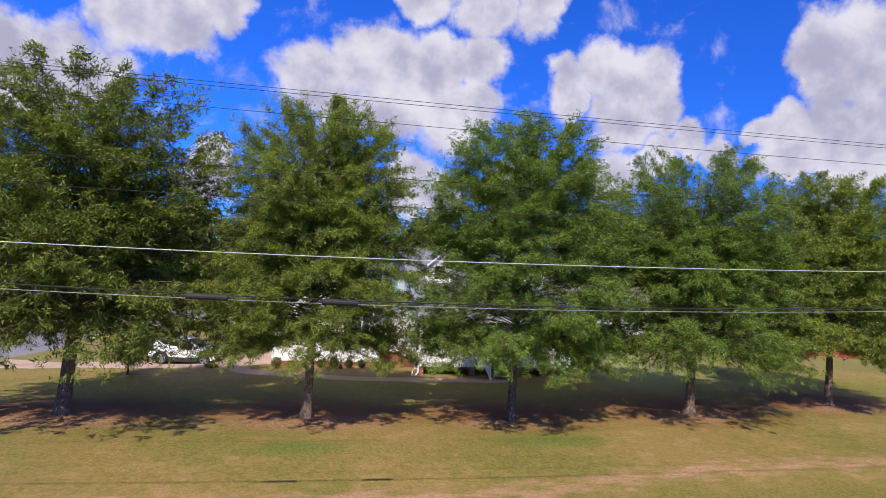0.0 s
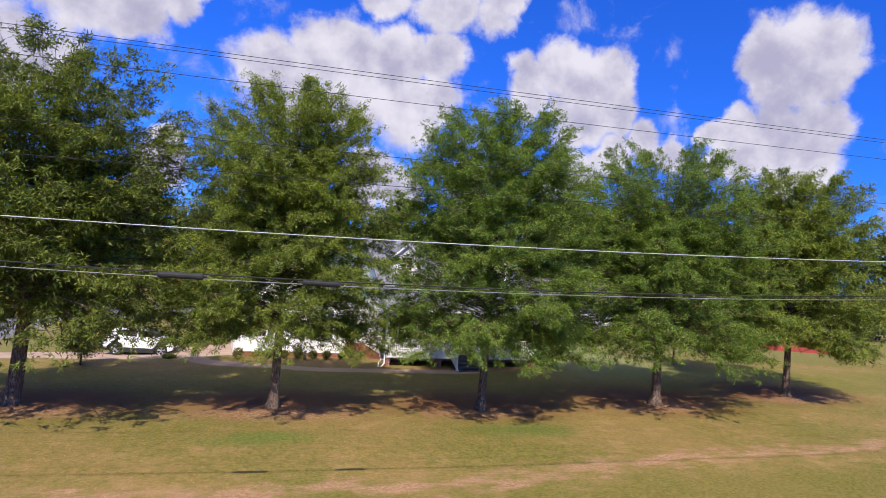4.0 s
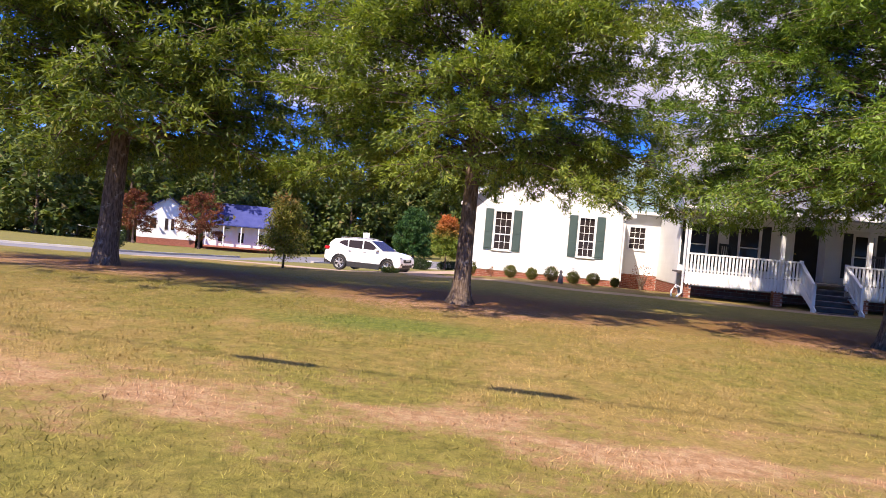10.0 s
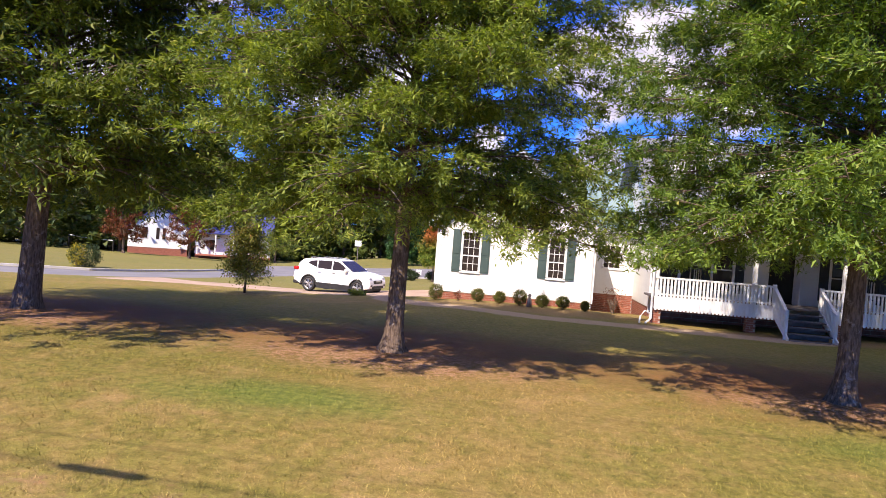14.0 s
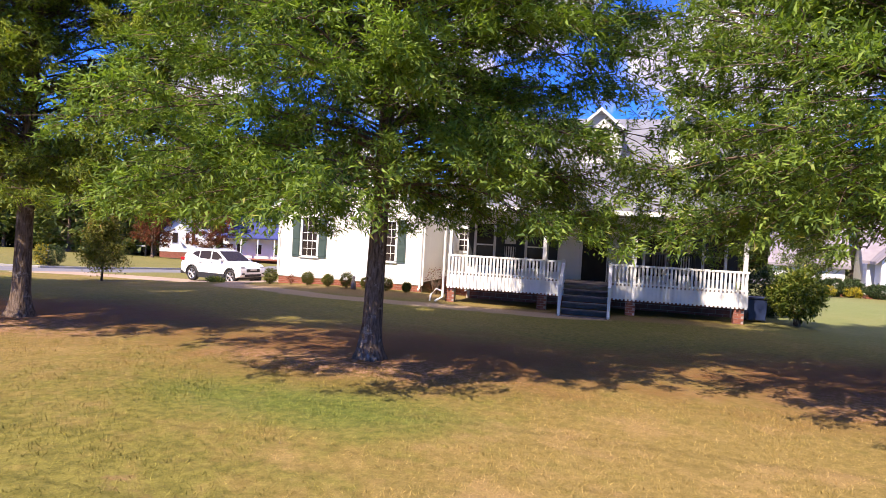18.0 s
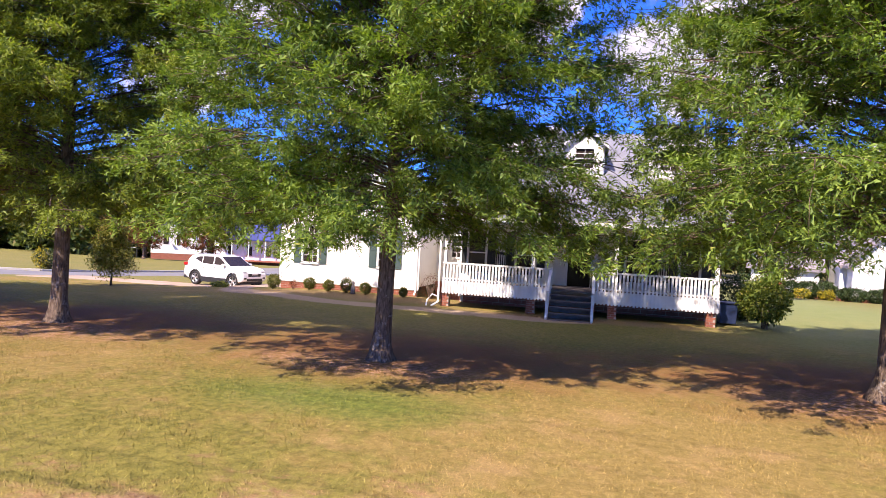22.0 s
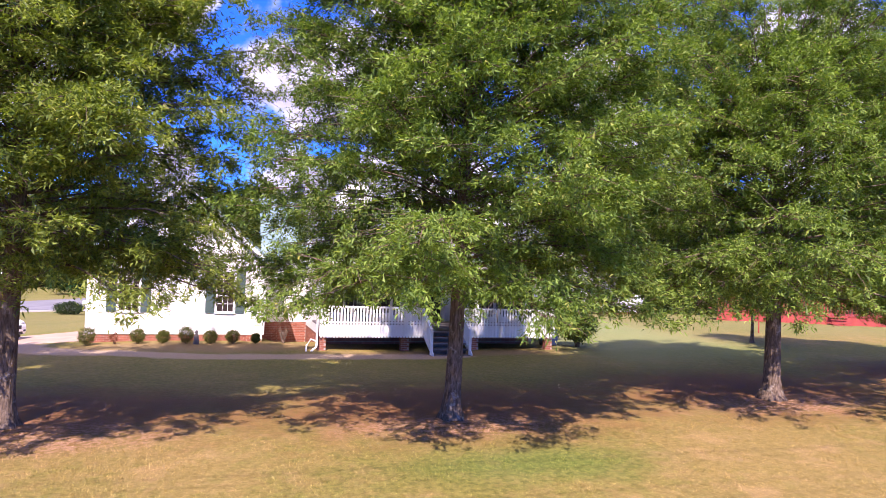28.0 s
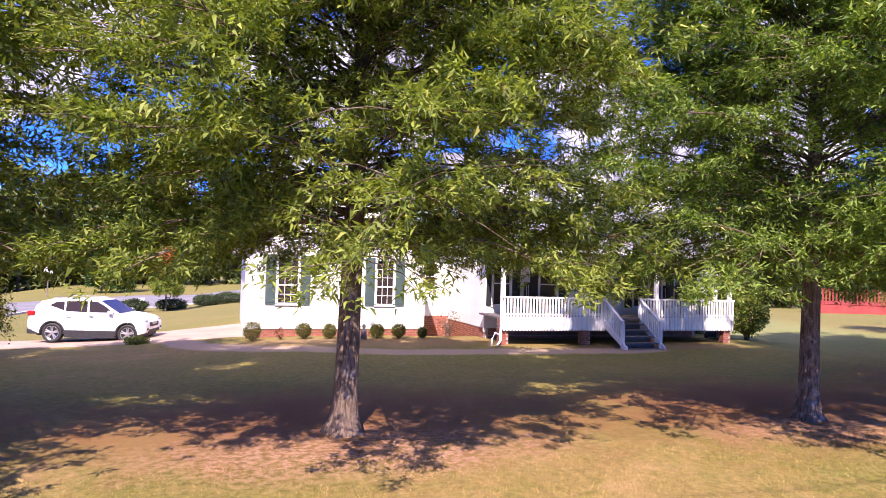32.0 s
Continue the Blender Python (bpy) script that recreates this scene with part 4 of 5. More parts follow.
def boards(axis, plane, a0, a1, z0, z1, holes=(), course=.115, edge=None):
    """Lap siding: one board a course, cut round the openings. edge(z) gives the ends on a gable."""
    z = z0
    while z < z1 - .02:
        zt = min(z + course + .012, z1)
        lo, hi = edge(zt) if edge else (a0, a1)
        cuts, at = [], lo
        for h in sorted(holes):
            if h[2] - .05 < z + course and h[3] + .06 > z:
                cuts.append((at, h[0] - .05))
                at = h[1] + .05
        cuts.append((at, hi))
        for c, d in cuts:
            if d - c > .03:
                bm = bmesh.new()
                prof = [(0, z), (-.009, z), (-.003, zt), (0, zt)]
                if axis == "y":
                    solid(bm, [(plane - .001 + p, q) for p, q in prof], "x", c, d)
                else:
                    solid(bm, [(plane - .001 + p, q) for p, q in prof], "y", c, d)
                part("siding_board", bm, MAT_WHITE, house)
        z += course


boards("y", GY, GX0, GX1, .23, EAVE, [W1, W2])
boards("y", GY, 0, 0, EAVE, APEX - .15, [WG], edge=lambda z: (GX0 + (z - EAVE) / sl, GX1 - (z - EAVE) / sl))
boards("y", LY, GX1, HX0 - .02, .47, 3.12, [SW])
boards("x", HX0, FY + .14, LY - .02, .36, 3.3, [], edge=lambda z: (FY if z < PE + .8 else 35.5 + (z - PE) / msl, LY - .02))
boards("y", FY, HX0, MX1, .95, 2.96, holes)
for x, y in ((GX0, GY), (GX1, GY), (HX0, FY)):
    boxes("corner_board", [(x - .05, x + .05, y - .03, y + .06, .23, EAVE - .12)], MAT_TRIM, house)


def brick_face(parent, axis, plane, a0, a1, z0, z1, course=.075, length=.215, skip=None):
    """Single bricks, a little uneven, laid over a face; axis 'y' faces -y, 'x' faces -x."""
    bm = bmesh.new()
    hl, hz = length / 2 - .006, course / 2 - .006
    if axis == "y":
        box(bm, -hl, hl, -.012, .0, -hz, hz)
    else:
        box(bm, -.012, .0, -hl, hl, -hz, hz)
    me = mesh_of("brick", bm, MAT_BRICK)
    row, z = 0, z0 + course / 2
    while z < z1:
        a = a0 + (length / 2 if row % 2 else length) - length / 2
        while a < a1:
            lo, hi = max(a - hl, a0), min(a + hl, a1)
            if hi - lo > .05:
                ob = new("brick", me)
                ob.parent = parent
                m, s = (lo + hi) / 2, (hi - lo) / (2 * hl)
                j = .003 * math.sin(a * 37 + z * 91)
                if axis == "y":
                    ob.location, ob.scale = (m, plane + j, z), (s, 1, 1)
                else:
                    ob.location, ob.scale = (plane + j, m, z), (1, s, 1)
            a += length
        row, z = row + 1, z + course


for ob in house.children:
    if ob.name.split(".")[0] in ("brick_base", "pier"):
        ob.data.materials[0] = MAT_MORTAR
bases = [ob for ob in house.children if ob.name.split(".")[0] == "brick_base"]
piers = [ob for ob in house.children if ob.name.split(".")[0] == "pier"]
brick_face(bases[0], "y", GY + .03, GX0 + .02, GX1 - .02, -.10, .215)
brick_face(bases[1], "y", LY + .02, GX1, HX0, -.72, .455)
brick_face(bases[2], "x", HX0 + .02, FY, LY, -.72, .34)
brick_face(bases[2], "y", FY + .02, HX0, MX1, -.06, .34, .15, .43)
for p, x in zip(piers, (8.86, 11.88, 14.6, 17.7)):
    brick_face(p, "y", PY + .02, x - .14, x + .14, -.12, DECK - .07)
    brick_face(p, "x", x - .14, PY + .02, PY + .30, -.12, DECK - .07)


# ---------- road, drive, path ----------
def strip(name, rows, lift, mat, edge=0.35):
    """A sheet laid on the ground between pairs of edge points."""
    pts = []
    for (a, b), (c, d) in zip(rows, rows[1:]):
        k = max(2, int((Vector(c) - Vector(a)).length / 0.8))
        for i in range(k):
            f = i / k
            pts.append((Vector(a).lerp(Vector(c), f), Vector(b).lerp(Vector(d), f)))
    pts.append((Vector(rows[-1][0]), Vector(rows[-1][1])))
    w, co = 9, []
    for p, q in pts:
        for j in range(w):
            v = p.lerp(q, j / (w - 1))
            if j in (0, w - 1):
                v = v + Vector((noise.noise((v.x * 1.3, v.y * 1.3, 7)), noise.noise((v.x * 1.3, v.y * 1.3, 9)))) * edge
            co.append((v.x, v.y, ground_z(v.x, v.y) + (lift if 0 < j < w - 1 else -.02)))
    quads = [(i * w + j, i * w + j + 1, (i + 1) * w + j + 1, (i + 1) * w + j) for i in range(len(pts) - 1) for j in range(w - 1)]
    me = bpy.data.meshes.new(name)
    me.from_pydata(co, [], quads)
    me.materials.append(mat)
    return new(name, me)


tagged(strip("road", [((-60, 12), (-64, 18)), ((-30, 32), (-34, 38)), ((-20.6, 40), (-24.5, 45)), ((-14.5, 44.5), (-20.4, 48)), ((-13.0, 52), (-19.5, 55)),
                      ((-13.5, 62), (-21, 66)), ((-14.5, 76), (-26, 86)), ((-3, 84), (-10, 104)), ((30, 92), (26, 112)), ((70, 98), (70, 114))], .035, MAT_ASPHALT, .05),
       "pale grey asphalt side street curving behind the house", "road", kind="structure")
tagged(strip("driveway", [((-15.5, 41.0), (-14.0, 45.5)), ((-11.5, 39.6), (-11, 43.4)), ((-8, 39.9), (-8, 44.0)), ((-5, 39.9), (-5, 44.6)), ((-2.0, 39.4), (-2.0, 45.2)), ((.98, 39.3), (.98, 45.6))],
             .014, MAT_DRIVE, .18), "tan concrete driveway with dusty edges", "driveway", kind="structure")


def kerb(rows, name="kerb"):
    bm = bmesh.new()
    for (x0, y0), (x1, y1) in zip(rows, rows[1:]):
        a, b = Vector((x0, y0)), Vector((x1, y1))
        k = max(1, int((b - a).length / 2))
        s = (b - a).normalized()
        s = Vector((-s.y, s.x)) * .12
        for i in range(k):
            p, q = a.lerp(b, i / k), a.lerp(b, (i + 1) / k)
            lo = [(v.x, v.y) for v in (p - s, q - s, q + s, p + s)]
            z0, z1 = ground_z(p.x, p.y), ground_z(q.x, q.y)
            top = [bm.verts.new((*c, z + .13)) for c, z in zip(lo, (z0, z1, z1, z0))]
            bot = [bm.verts.new((*c, z - .1)) for c, z in zip(lo, (z0, z1, z1, z0))]
            bm.faces.new(top)
            for j in range(4):
                bm.faces.new((bot[j], bot[(j + 1) % 4], top[(j + 1) % 4], top[j]))
    return tagged(part(name, bm, MAT_KERB), "pale concrete kerb of the side street", "kerb", kind="structure")


kerb([(-64.2, 18.2), (-34.2, 38.2), (-24.7, 45.2), (-20.6, 48.2), (-19.7, 55), (-21.2, 66)])
kerb([(-13.3, 62), (-14.3, 76), (-3, 83.8), (30, 91.8)])


# ---------- shrubs and small trees ----------
def shrub(name, label, x, y, rx, rz, mat, seed, stems=7, count=160, leaf=.07, per=9, group="", base=.05, ry=None):
    """A shrub of stems and many small leaves in an uneven heap."""
    rng = np.random.default_rng(seed)
    root = thing(name, label, "shrub", (x, y, ground_z(x, y)), group=group)
    bm = bmesh.new()
    for i in range(stems):
        a = i * 2.4 + rng.normal(0, .3)
        r = rx * rng.uniform(.2, .6)
        h = rz * rng.uniform(.9, 1.5)
        tube(bm, [(rng.normal(0, .03), rng.normal(0, .03), -.05), (math.cos(a) * r * .5, math.sin(a) * r * .5, h * .5), (math.cos(a) * r, math.sin(a) * r, h)],
             [.02 * rx + .006, .014 * rx + .004, .004], 5)
    part("stems", bm, MAT_BARK, root)
    d = rng.normal(0, 1, (count, 3))
    d /= np.linalg.norm(d, axis=1)[:, None]
    rad = rng.uniform(.45, 1.0, count)[:, None] ** .45
    lump = 1 + .13 * np.sin(d[:, :1] * 5 + seed) * np.cos(d[:, 1:2] * 4 + seed)
    c = d * rad * lump * (rx, ry or rx, rz) + (0, 0, rz + base)
    ob = new("foliage", leaves_mesh("foliage", rng, c, d, per, (.06 * rx + .012,) * 3, leaf, mat, .1, .5))
    ob.parent = root
    return root


for i, (x, r) in enumerate(((1.12, .30), (2.72, .27), (3.55, .24), (4.31, .29), (5.14, .25), (5.90, .26), (6.71, .17))):
    shrub("boxwood_shrub", "small clipped green shrub in the bed before the wall", x, 38.05 + .05 * math.sin(i * 3), r * .88, r * (.84 + .1 * (i % 3 == 0)), MAT_LEAF_BOX, 40 + i,
          5, 520, .036, 8, "shrubs along the house")
shrub("stunted_shrub", "little half-bare brown shrub in the bed", 1.97, 38.1, .13, .17, MAT_LEAF_RED, 51, 6, 40, .05, 6)
shrub("twiggy_shrub", "bare reddish twiggy shrub by the brick corner", 7.74, 38.3, .44, .45, MAT_LEAF_RED, 52, 36, 130, .05, 4)
shrub("camellia_bush", "big rounded green bush at the end of the porch", 19.5, 36.95, .74, .70, MAT_LEAF_SHRUB, 53, 14, 520, .12, 8, base=.28)
shrub("dark_bush", "dark green bush behind the blue bin", 19.3, 39.6, .9, .8, MAT_LEAF_DARK, 57, 8, 700, .09, 9)
shrub("low_bush", "low dark green clump on the corner of the drive", -2.4, 39.7, .38, .11, MAT_LEAF_SHRUB, 54, 6, 260, .05, 8, base=0)
shrub("yellow_bush", "rounded bush with yellow flowers beside the street", -24.0, 51.6, .55, .72, MAT_LEAF_YELLOW, 55, 8, 160, .09, 8)
shrub("hedge_bush", "dark clipped bush beside the street", -23.9, 52.3, .95, .70, MAT_LEAF_DARK, 56, 6, 520, .09, 9)
for i, (x, y, r) in enumerate(((-6.6, 73.5, 1.05), (-4.0, 75.5, 1.2), (-1.3, 79.0, 1.2), (.6, 79.5, 1.3))):
    shrub("hedge_bush", "low green hedge bush along the street", x, y, r, .45, MAT_LEAF_DARK, 60 + i, 5, 620, .11, 9, "hedge bushes")
for i in range(3):
    shrub("hedge_bush", "dark clipped hedge bush before the neighbour's wall", 28.0 + i * 1.3, 66.6 + i * .3, .85, .62, MAT_LEAF_DARK, 70 + i, 5, 520, .12, 9, "neighbour's hedge")
shrub("red_bush", "reddish brown shrub before the neighbour's wall", 26.6, 66.3, .95, .75, MAT_LEAF_RED, 69, 6, 420, .12, 9)
for i in range(4):
    shrub("flower_clump", "clump of yellow autumn flowers in the neighbour's bed", 24.6 + i * 1.9, 62.9 + i * 1.0, .55, .34, MAT_LEAF_YELLOW, 80 + i, 4, 90, .12, 7, "yellow flowers")
for i in range(4):
    shrub("hedge_bush", "trimmed low hedge along the white neighbour house", 31.0 + i * 1.7, 62.9 + i * .2, .9, .42, MAT_LEAF_DARK, 90 + i, 5, 480, .12, 9, "second hedge")


def small_tree(name, label, x, y, h, wide, trunk, mat, seed, base, leaf=.12, limbs=26, twigs=8, tufts=6, per=8, prof=None, bark=None, far=False):
    prof = prof or ((0, .7), (.2, 1), (.5, .85), (.8, .5), (1, .1))
    return oak_tree(seed, (x, y, ground_z(x, y)), h, base, [(a, b * wide) for a, b in prof], trunk, limbs, leaf, per, label, "", mat=mat, twigs=twigs,
                    tufts=tufts, name=name, bark=bark, far=far)


small_tree("young_maple", "young maple with thinning bronze top beside the drive", -6.33, 37.6, 2.75, .66, .032, MAT_LEAF_BRONZE, 101, .62, .12, 34, 8, 6, 6, prof=((0, .95), (.12, 1.0), (.35, .72), (.6, .52), (.8, .34), (1, .12)))
small_tree("orange_tree", "small tree turning orange at its top", -4.3, 73.8, 5.2, 1.4, .07, MAT_LEAF_ORANGE, 102, 1.5, .20, 40, 8, 6, 8)
small_tree("sapling", "sapling with a slim tan trunk on the side lawn", 28.73, 37.09, 3.6, 1.5, .07, MAT_LEAF, 103, 1.4, .13, 26, 7, 6, 8)
small_tree("redbud_tree", "reddish autumn tree before the far white house", -50.8, 96.6, 7.4, 2.6, .18, MAT_LEAF_RED, 104, 1.9, .26, 34, 8, 5, 8)
small_tree("redbud_tree", "reddish autumn tree before the far white house", -41.3, 97.0, 7.6, 3.7, .17, MAT_LEAF_RED, 105, 1.7, .26, 34, 8, 5, 8)
small_tree("dogwood_tree", "pale bronze tree by the far porch", -31.5, 103.0, 4.6, 2.8, .12, MAT_LEAF_SHRUB, 106, 1.2, .22, 30, 8, 5, 7)
small_tree("round_tree", "dense dark green rounded tree", -14.1, 112.0, 7.6, 2.9, .2, MAT_LEAF_EVER, 107, .5, .3, 60, 11, 6, 9, prof=((0, .85), (.3, 1), (.6, .85), (.85, .5), (1, .15)))
small_tree("young_tree", "young tree on the neighbour's lawn", 26.0, 60.5, 4.2, 1.7, .07, MAT_LEAF_FAR, 108, 1.3, .18, 26, 7, 5, 7)

# woods all round the back
WOODS = [small_tree("wood_tree", "tall dark green tree of the wood", -66 + 9 * k, 97 + 8 * k, 14 + 2.5 * k, 6.6, .3, MAT_LEAF_FAR, 120 + k, .5, .95, 30, 6, 4, 5,
                    prof=((0, .85), (.2, 1), (.55, .92), (.8, .65), (1, .2)), far=True) for k in range(3)]
WOODS.append(small_tree("wood_tree", "tall dark green tree of the wood", 62, 83, 15, 6.4, .3, MAT_LEAF_FAR, 131, .5, .5, 32, 6, 4, 15,
                        prof=((0, .85), (.2, 1), (.55, .92), (.8, .65), (1, .2)), far=True))
rng = np.random.default_rng(5)
spots = []
for row in range(2):
    for k in range(24):
        f = (k + row * .5) / 23.5
        spots.append((-112 + 100 * f + rng.normal(0, 1.5) - 4 * row, 84 + 66 * f + rng.normal(0, 2) + 9 * row))
for k in range(18):
    spots.append((-18 + 62 * k / 17 + rng.normal(0, 1.5), 150 - 38 * k / 17 + rng.normal(0, 3)))
for k in range(17):
    f = k / 16
    spots.append((40 + 42 * f + rng.normal(0, 1.2), 74 + 14 * f + rng.normal(0, 3)))
for k in range(10):
    spots.append((84 + 3 * k, 84 - 6.5 * k + rng.normal(0, 2)))
for i, (x, y) in enumerate(spots):
    ob = copy_thing(WOODS[i % 3 if x < 38 else 3], pose(x, y, ground_z(x, y) - .2, 0, 0, 67 * i))
    ob["group"] = "trees of the wood"
for ob in WOODS:
    ob["group"] = "trees of the wood"


# ---------- neighbouring houses ----------
def simple_house(label, place, turn, w, d, wall, rise, roofmat, gable_front, base=.6, windows=(), porch=False, shutters=False):
    """A plain house: brick base, walls, gable roof, windows; front along local x, facing -y."""
    root = thing("neighbour_house", label, "house", place, turn)
    boxes("brick_base", [(-w / 2 + .03, w / 2 - .03, .03, d - .03, -1.2, base)], MAT_BRICK, root)
    if gable_front:
        bm = bmesh.new()
        solid(bm, [(-w / 2, base), (w / 2, base), (w / 2, wall), (0, wall + rise), (-w / 2, wall)], "y", 0, d)
        part("wall", bm, MAT_WHITE, root)
        for s in (-1, 1):
            bm = bmesh.new()
            solid(bm, [(s * (w / 2 + .35), wall - .25), (s * (w / 2 + .35), wall - .05), (0, wall + rise + .22), (0, wall + rise + .02)], "y", -.35, d + .35)
            part("roof", bm, roofmat, root)
    else:
        bm = bmesh.new()
        solid(bm, [(0, base), (d, base), (d, wall), (d / 2, wall + rise), (0, wall)], "x", -w / 2, w / 2)
        part("wall", bm, MAT_WHITE, root)
        for y0, y1 in ((-.4, d / 2), (d + .4, d / 2)):
            bm = bmesh.new()
            solid(bm, [(y0, wall - .28), (y0, wall - .06), (y1, wall + rise + .2), (y1, wall + rise - .02)], "x", -w / 2 - .35, w / 2 + .35)
            part("roof", bm, roofmat, root)
    for x, z, ww, hh in windows:
        fr = boxes("window", [(x - ww / 2 - .07, x + ww / 2 + .07, -.05, .02, z - .07, z + hh + .07)], MAT_TRIM, root)
        boxes("pane", [(x - ww / 2, x + ww / 2, -.06, -.051, z, z + hh)], MAT_GLASS, fr)
        if shutters:
            boxes("shutter", [(x - ww / 2 - .45, x - ww / 2 - .08, -.05, -.005, z, z + hh)], MAT_SHUTTER_DARK, root)
        if shutters:
            boxes("shutter", [(x + ww / 2 + .08, x + ww / 2 + .45, -.05, -.005, z, z + hh)], MAT_SHUTTER_DARK, root)
    if porch:
        boxes("porch_roof", [(-w / 2 + .3, w / 2, -1.9, 0, wall - .2, wall - .02)], roofmat, root)
        for i in range(5):
            x = -w / 2 + .5 + i * (w - .9) / 4
            boxes("porch_post", [(x - .08, x + .08, -1.8, -1.64, base, wall - .201)], MAT_TRIM, root)
        boxes("porch_floor", [(-w / 2 + .3, w / 2, -1.9, 0, base - .2, base)], MAT_BRICK, root)
    return root


simple_house("far white house with a brick base, gable towards the street", (-50.2, 104.0, ground_z(-50, 104)), 28, 8.2, 12, 4.0, 3.3, MAT_BLUEROOF, True, 1.0, ((-.1, 2.3, .45, 1.7), (.75, 2.3, .45, 1.7), (-1.9, 2.4, .8, 1.6)))
simple_house("far white wing with a blue-grey roof and a porch", (-41.0, 109.5, ground_z(-41, 109)), 22, 11.2, 9, 4.1, 3.1, MAT_BLUEROOF, False, .7, ((-3, 1.4, .8, 1.5), (0, 1.4, .8, 1.5), (3, 1.4, .8, 1.5)), True)
simple_house("white neighbour house with a mauve-grey gable roof", (28.7, 70.9, ground_z(30, 70)), -12, 4.9, 8, 2.35, 2.75, MAT_MAUVEROOF, False, .2, ())
simple_house("long white neighbour house with a mauve-grey roof", (37.3, 66.6, ground_z(40, 66)), -12, 11.5, 8, 2.7, 2.8, MAT_MAUVEROOF, False, .2, ((-3.5, 1.0, .9, 1.2), (1.5, 1.0, .9, 1.2)))
simple_house("small white front gable of the neighbour house", (33.0, 64.2, ground_z(36, 63)), -12, 3.2, 3.0, 2.5, 1.9, MAT_MAUVEROOF, True, .2, ())

# red deck beyond the side lawn
deck = thing("red_deck", "red-stained wooden deck with a picket railing", "deck", (40.0, 52.4, ground_z(42, 51)), -32)
boxes("skirt", [(0, 16, 0, .06, -.4, .62)], MAT_REDWOOD, deck)
boxes("platform", [(0, 16, -.04, 4, .621, .70)], MAT_REDWOOD, deck)
boxes("top_rail", [(0, 16, -.02, .07, 1.64, 1.70)], MAT_REDWOOD, deck)
boxes("bottom_rail", [(0, 16, 0, .05, .80, .85)], MAT_REDWOOD, deck)
bm = bmesh.new()
box(bm, -.05, .05, .01, .04, .701, 1.639)
me = mesh_of("picket", bm, MAT_REDWOOD)
for i in range(72):
    ob = new("picket", me)
    ob.parent, ob.location = deck, (.12 + i * .22, 0, 0)
for i in range(6):
    boxes("step", [(7.4, 8.6, -.3 - i * .28, -i * .28 - .045, .55 - i * .16, .62 - i * .16)], MAT_REDWOOD, deck)
pole = thing("metal_pole", "thin rusty pole on the side lawn", "pole", (33.44, 41.58, ground_z(33, 41)))
bm = bmesh.new()
tube(bm, [(0, 0, -.2), (0, 0, 1.0), (.02, 0, 1.9)], [.035, .035, .03], 8)
part("shaft", bm, MAT_REDWOOD, pole)

# letter boxes, net, bin
for x, y, z, w, h, label in ((-19.05, 101.5, 3.1, .9, .8, "white sign board on a post far behind the street"), (-7.15, 83.0, .55, .55, .55, "small white sign board by the hedge")):
    root = thing("sign_board", label, "sign", (x, y, ground_z(x, y)), 8)
    boxes("post", [(-.05, .05, -.02, .05, -.2, z - h / 2 - .001)], MAT_WOOD, root)
    boxes("board", [(-w / 2, w / 2, -.03, .02, z - h / 2, z + h / 2)], MAT_TRIM, root, bevel=.008)


def mailbox(x, y, turn, label):
    root = thing("mailbox", label, "mailbox", (x, y, ground_z(x, y)), turn)
    boxes("post", [(-.05, .05, -.05, .05, -.2, 1.0)], MAT_WOOD, root)
    bm = bmesh.new()
    arc = [(.11 * math.cos(a), 1.12 + .11 * math.sin(a)) for a in np.linspace(0, math.pi, 9)]
    solid(bm, [(-.11, 1.0), (.11, 1.0)] + arc, "y", -.26, .26)
    part("box", bm, MAT_KERB, root)
    boxes("flag", [(.115, .13, -.1, -.07, 1.1, 1.3)], MAT_REDWOOD, root)


mailbox(-24.1, 52.3, 40, "grey letter box on a post behind the bushes")
net = thing("volleyball_net", "sagging net with a white top band between two posts", "net", (-60.8, 103.5, ground_z(-60.8, 103.5) - .45), -30)
net.scale = (2.4, 1.3, 1.0)
for x in (-3, 3):
    boxes("post", [(x - .05, x + .05, -.05, .05, -.3, 2.3)], MAT_BLACK, net)
bm = bmesh.new()
tube(bm, [(-3, 0, 2.2), (-1.5, 0, 2.08), (0, 0, 2.03), (1.5, 0, 2.07), (3, 0, 2.17)], [.07] * 5, 6)
part("band", bm, MAT_TRIM, net)
for z in (1.2, 1.4, 1.6, 1.8):
    boxes("cord", [(-3, 3, -.01, .01, z, z + .015)], MAT_BLACK, net)

cart = thing("wheeled_bin", "blue wheeled rubbish bin beside the porch", "bin", (18.42, 37.35, ground_z(18.4, 37.3)))
bm = bmesh.new()
solid(bm, [(-.25, .06), (.25, .06), (.30, .72), (-.30, .72)], "y", -.30, .30)
part("tub", bm, MAT_BLUE, cart, bevel=.02)
boxes("lid", [(-.32, .32, -.34, .33, .725, .78)], MAT_BLUE, cart, bevel=.015)
for x in (-.22, .22):
    bm = bmesh.new()
    tube(bm, [(x - .03, .27, .1), (x + .03, .27, .1)], [.1, .1], 12)
    part("wheel", bm, MAT_BLACK, cart)
statue = thing("garden_statue", "small dark stone garden figure in the bed", "statue", (4.66, 37.9, ground_z(4.6, 38)))
bm = bmesh.new()
tube(bm, [(0, 0, -.03), (0, 0, .1), (0, 0, .28), (0, 0, .36), (0, 0, .43), (0, 0, .50)], [.11, .10, .085, .045, .07, .03], 10)
part("figure", bm, MAT_WOOD, statue, smooth=True)

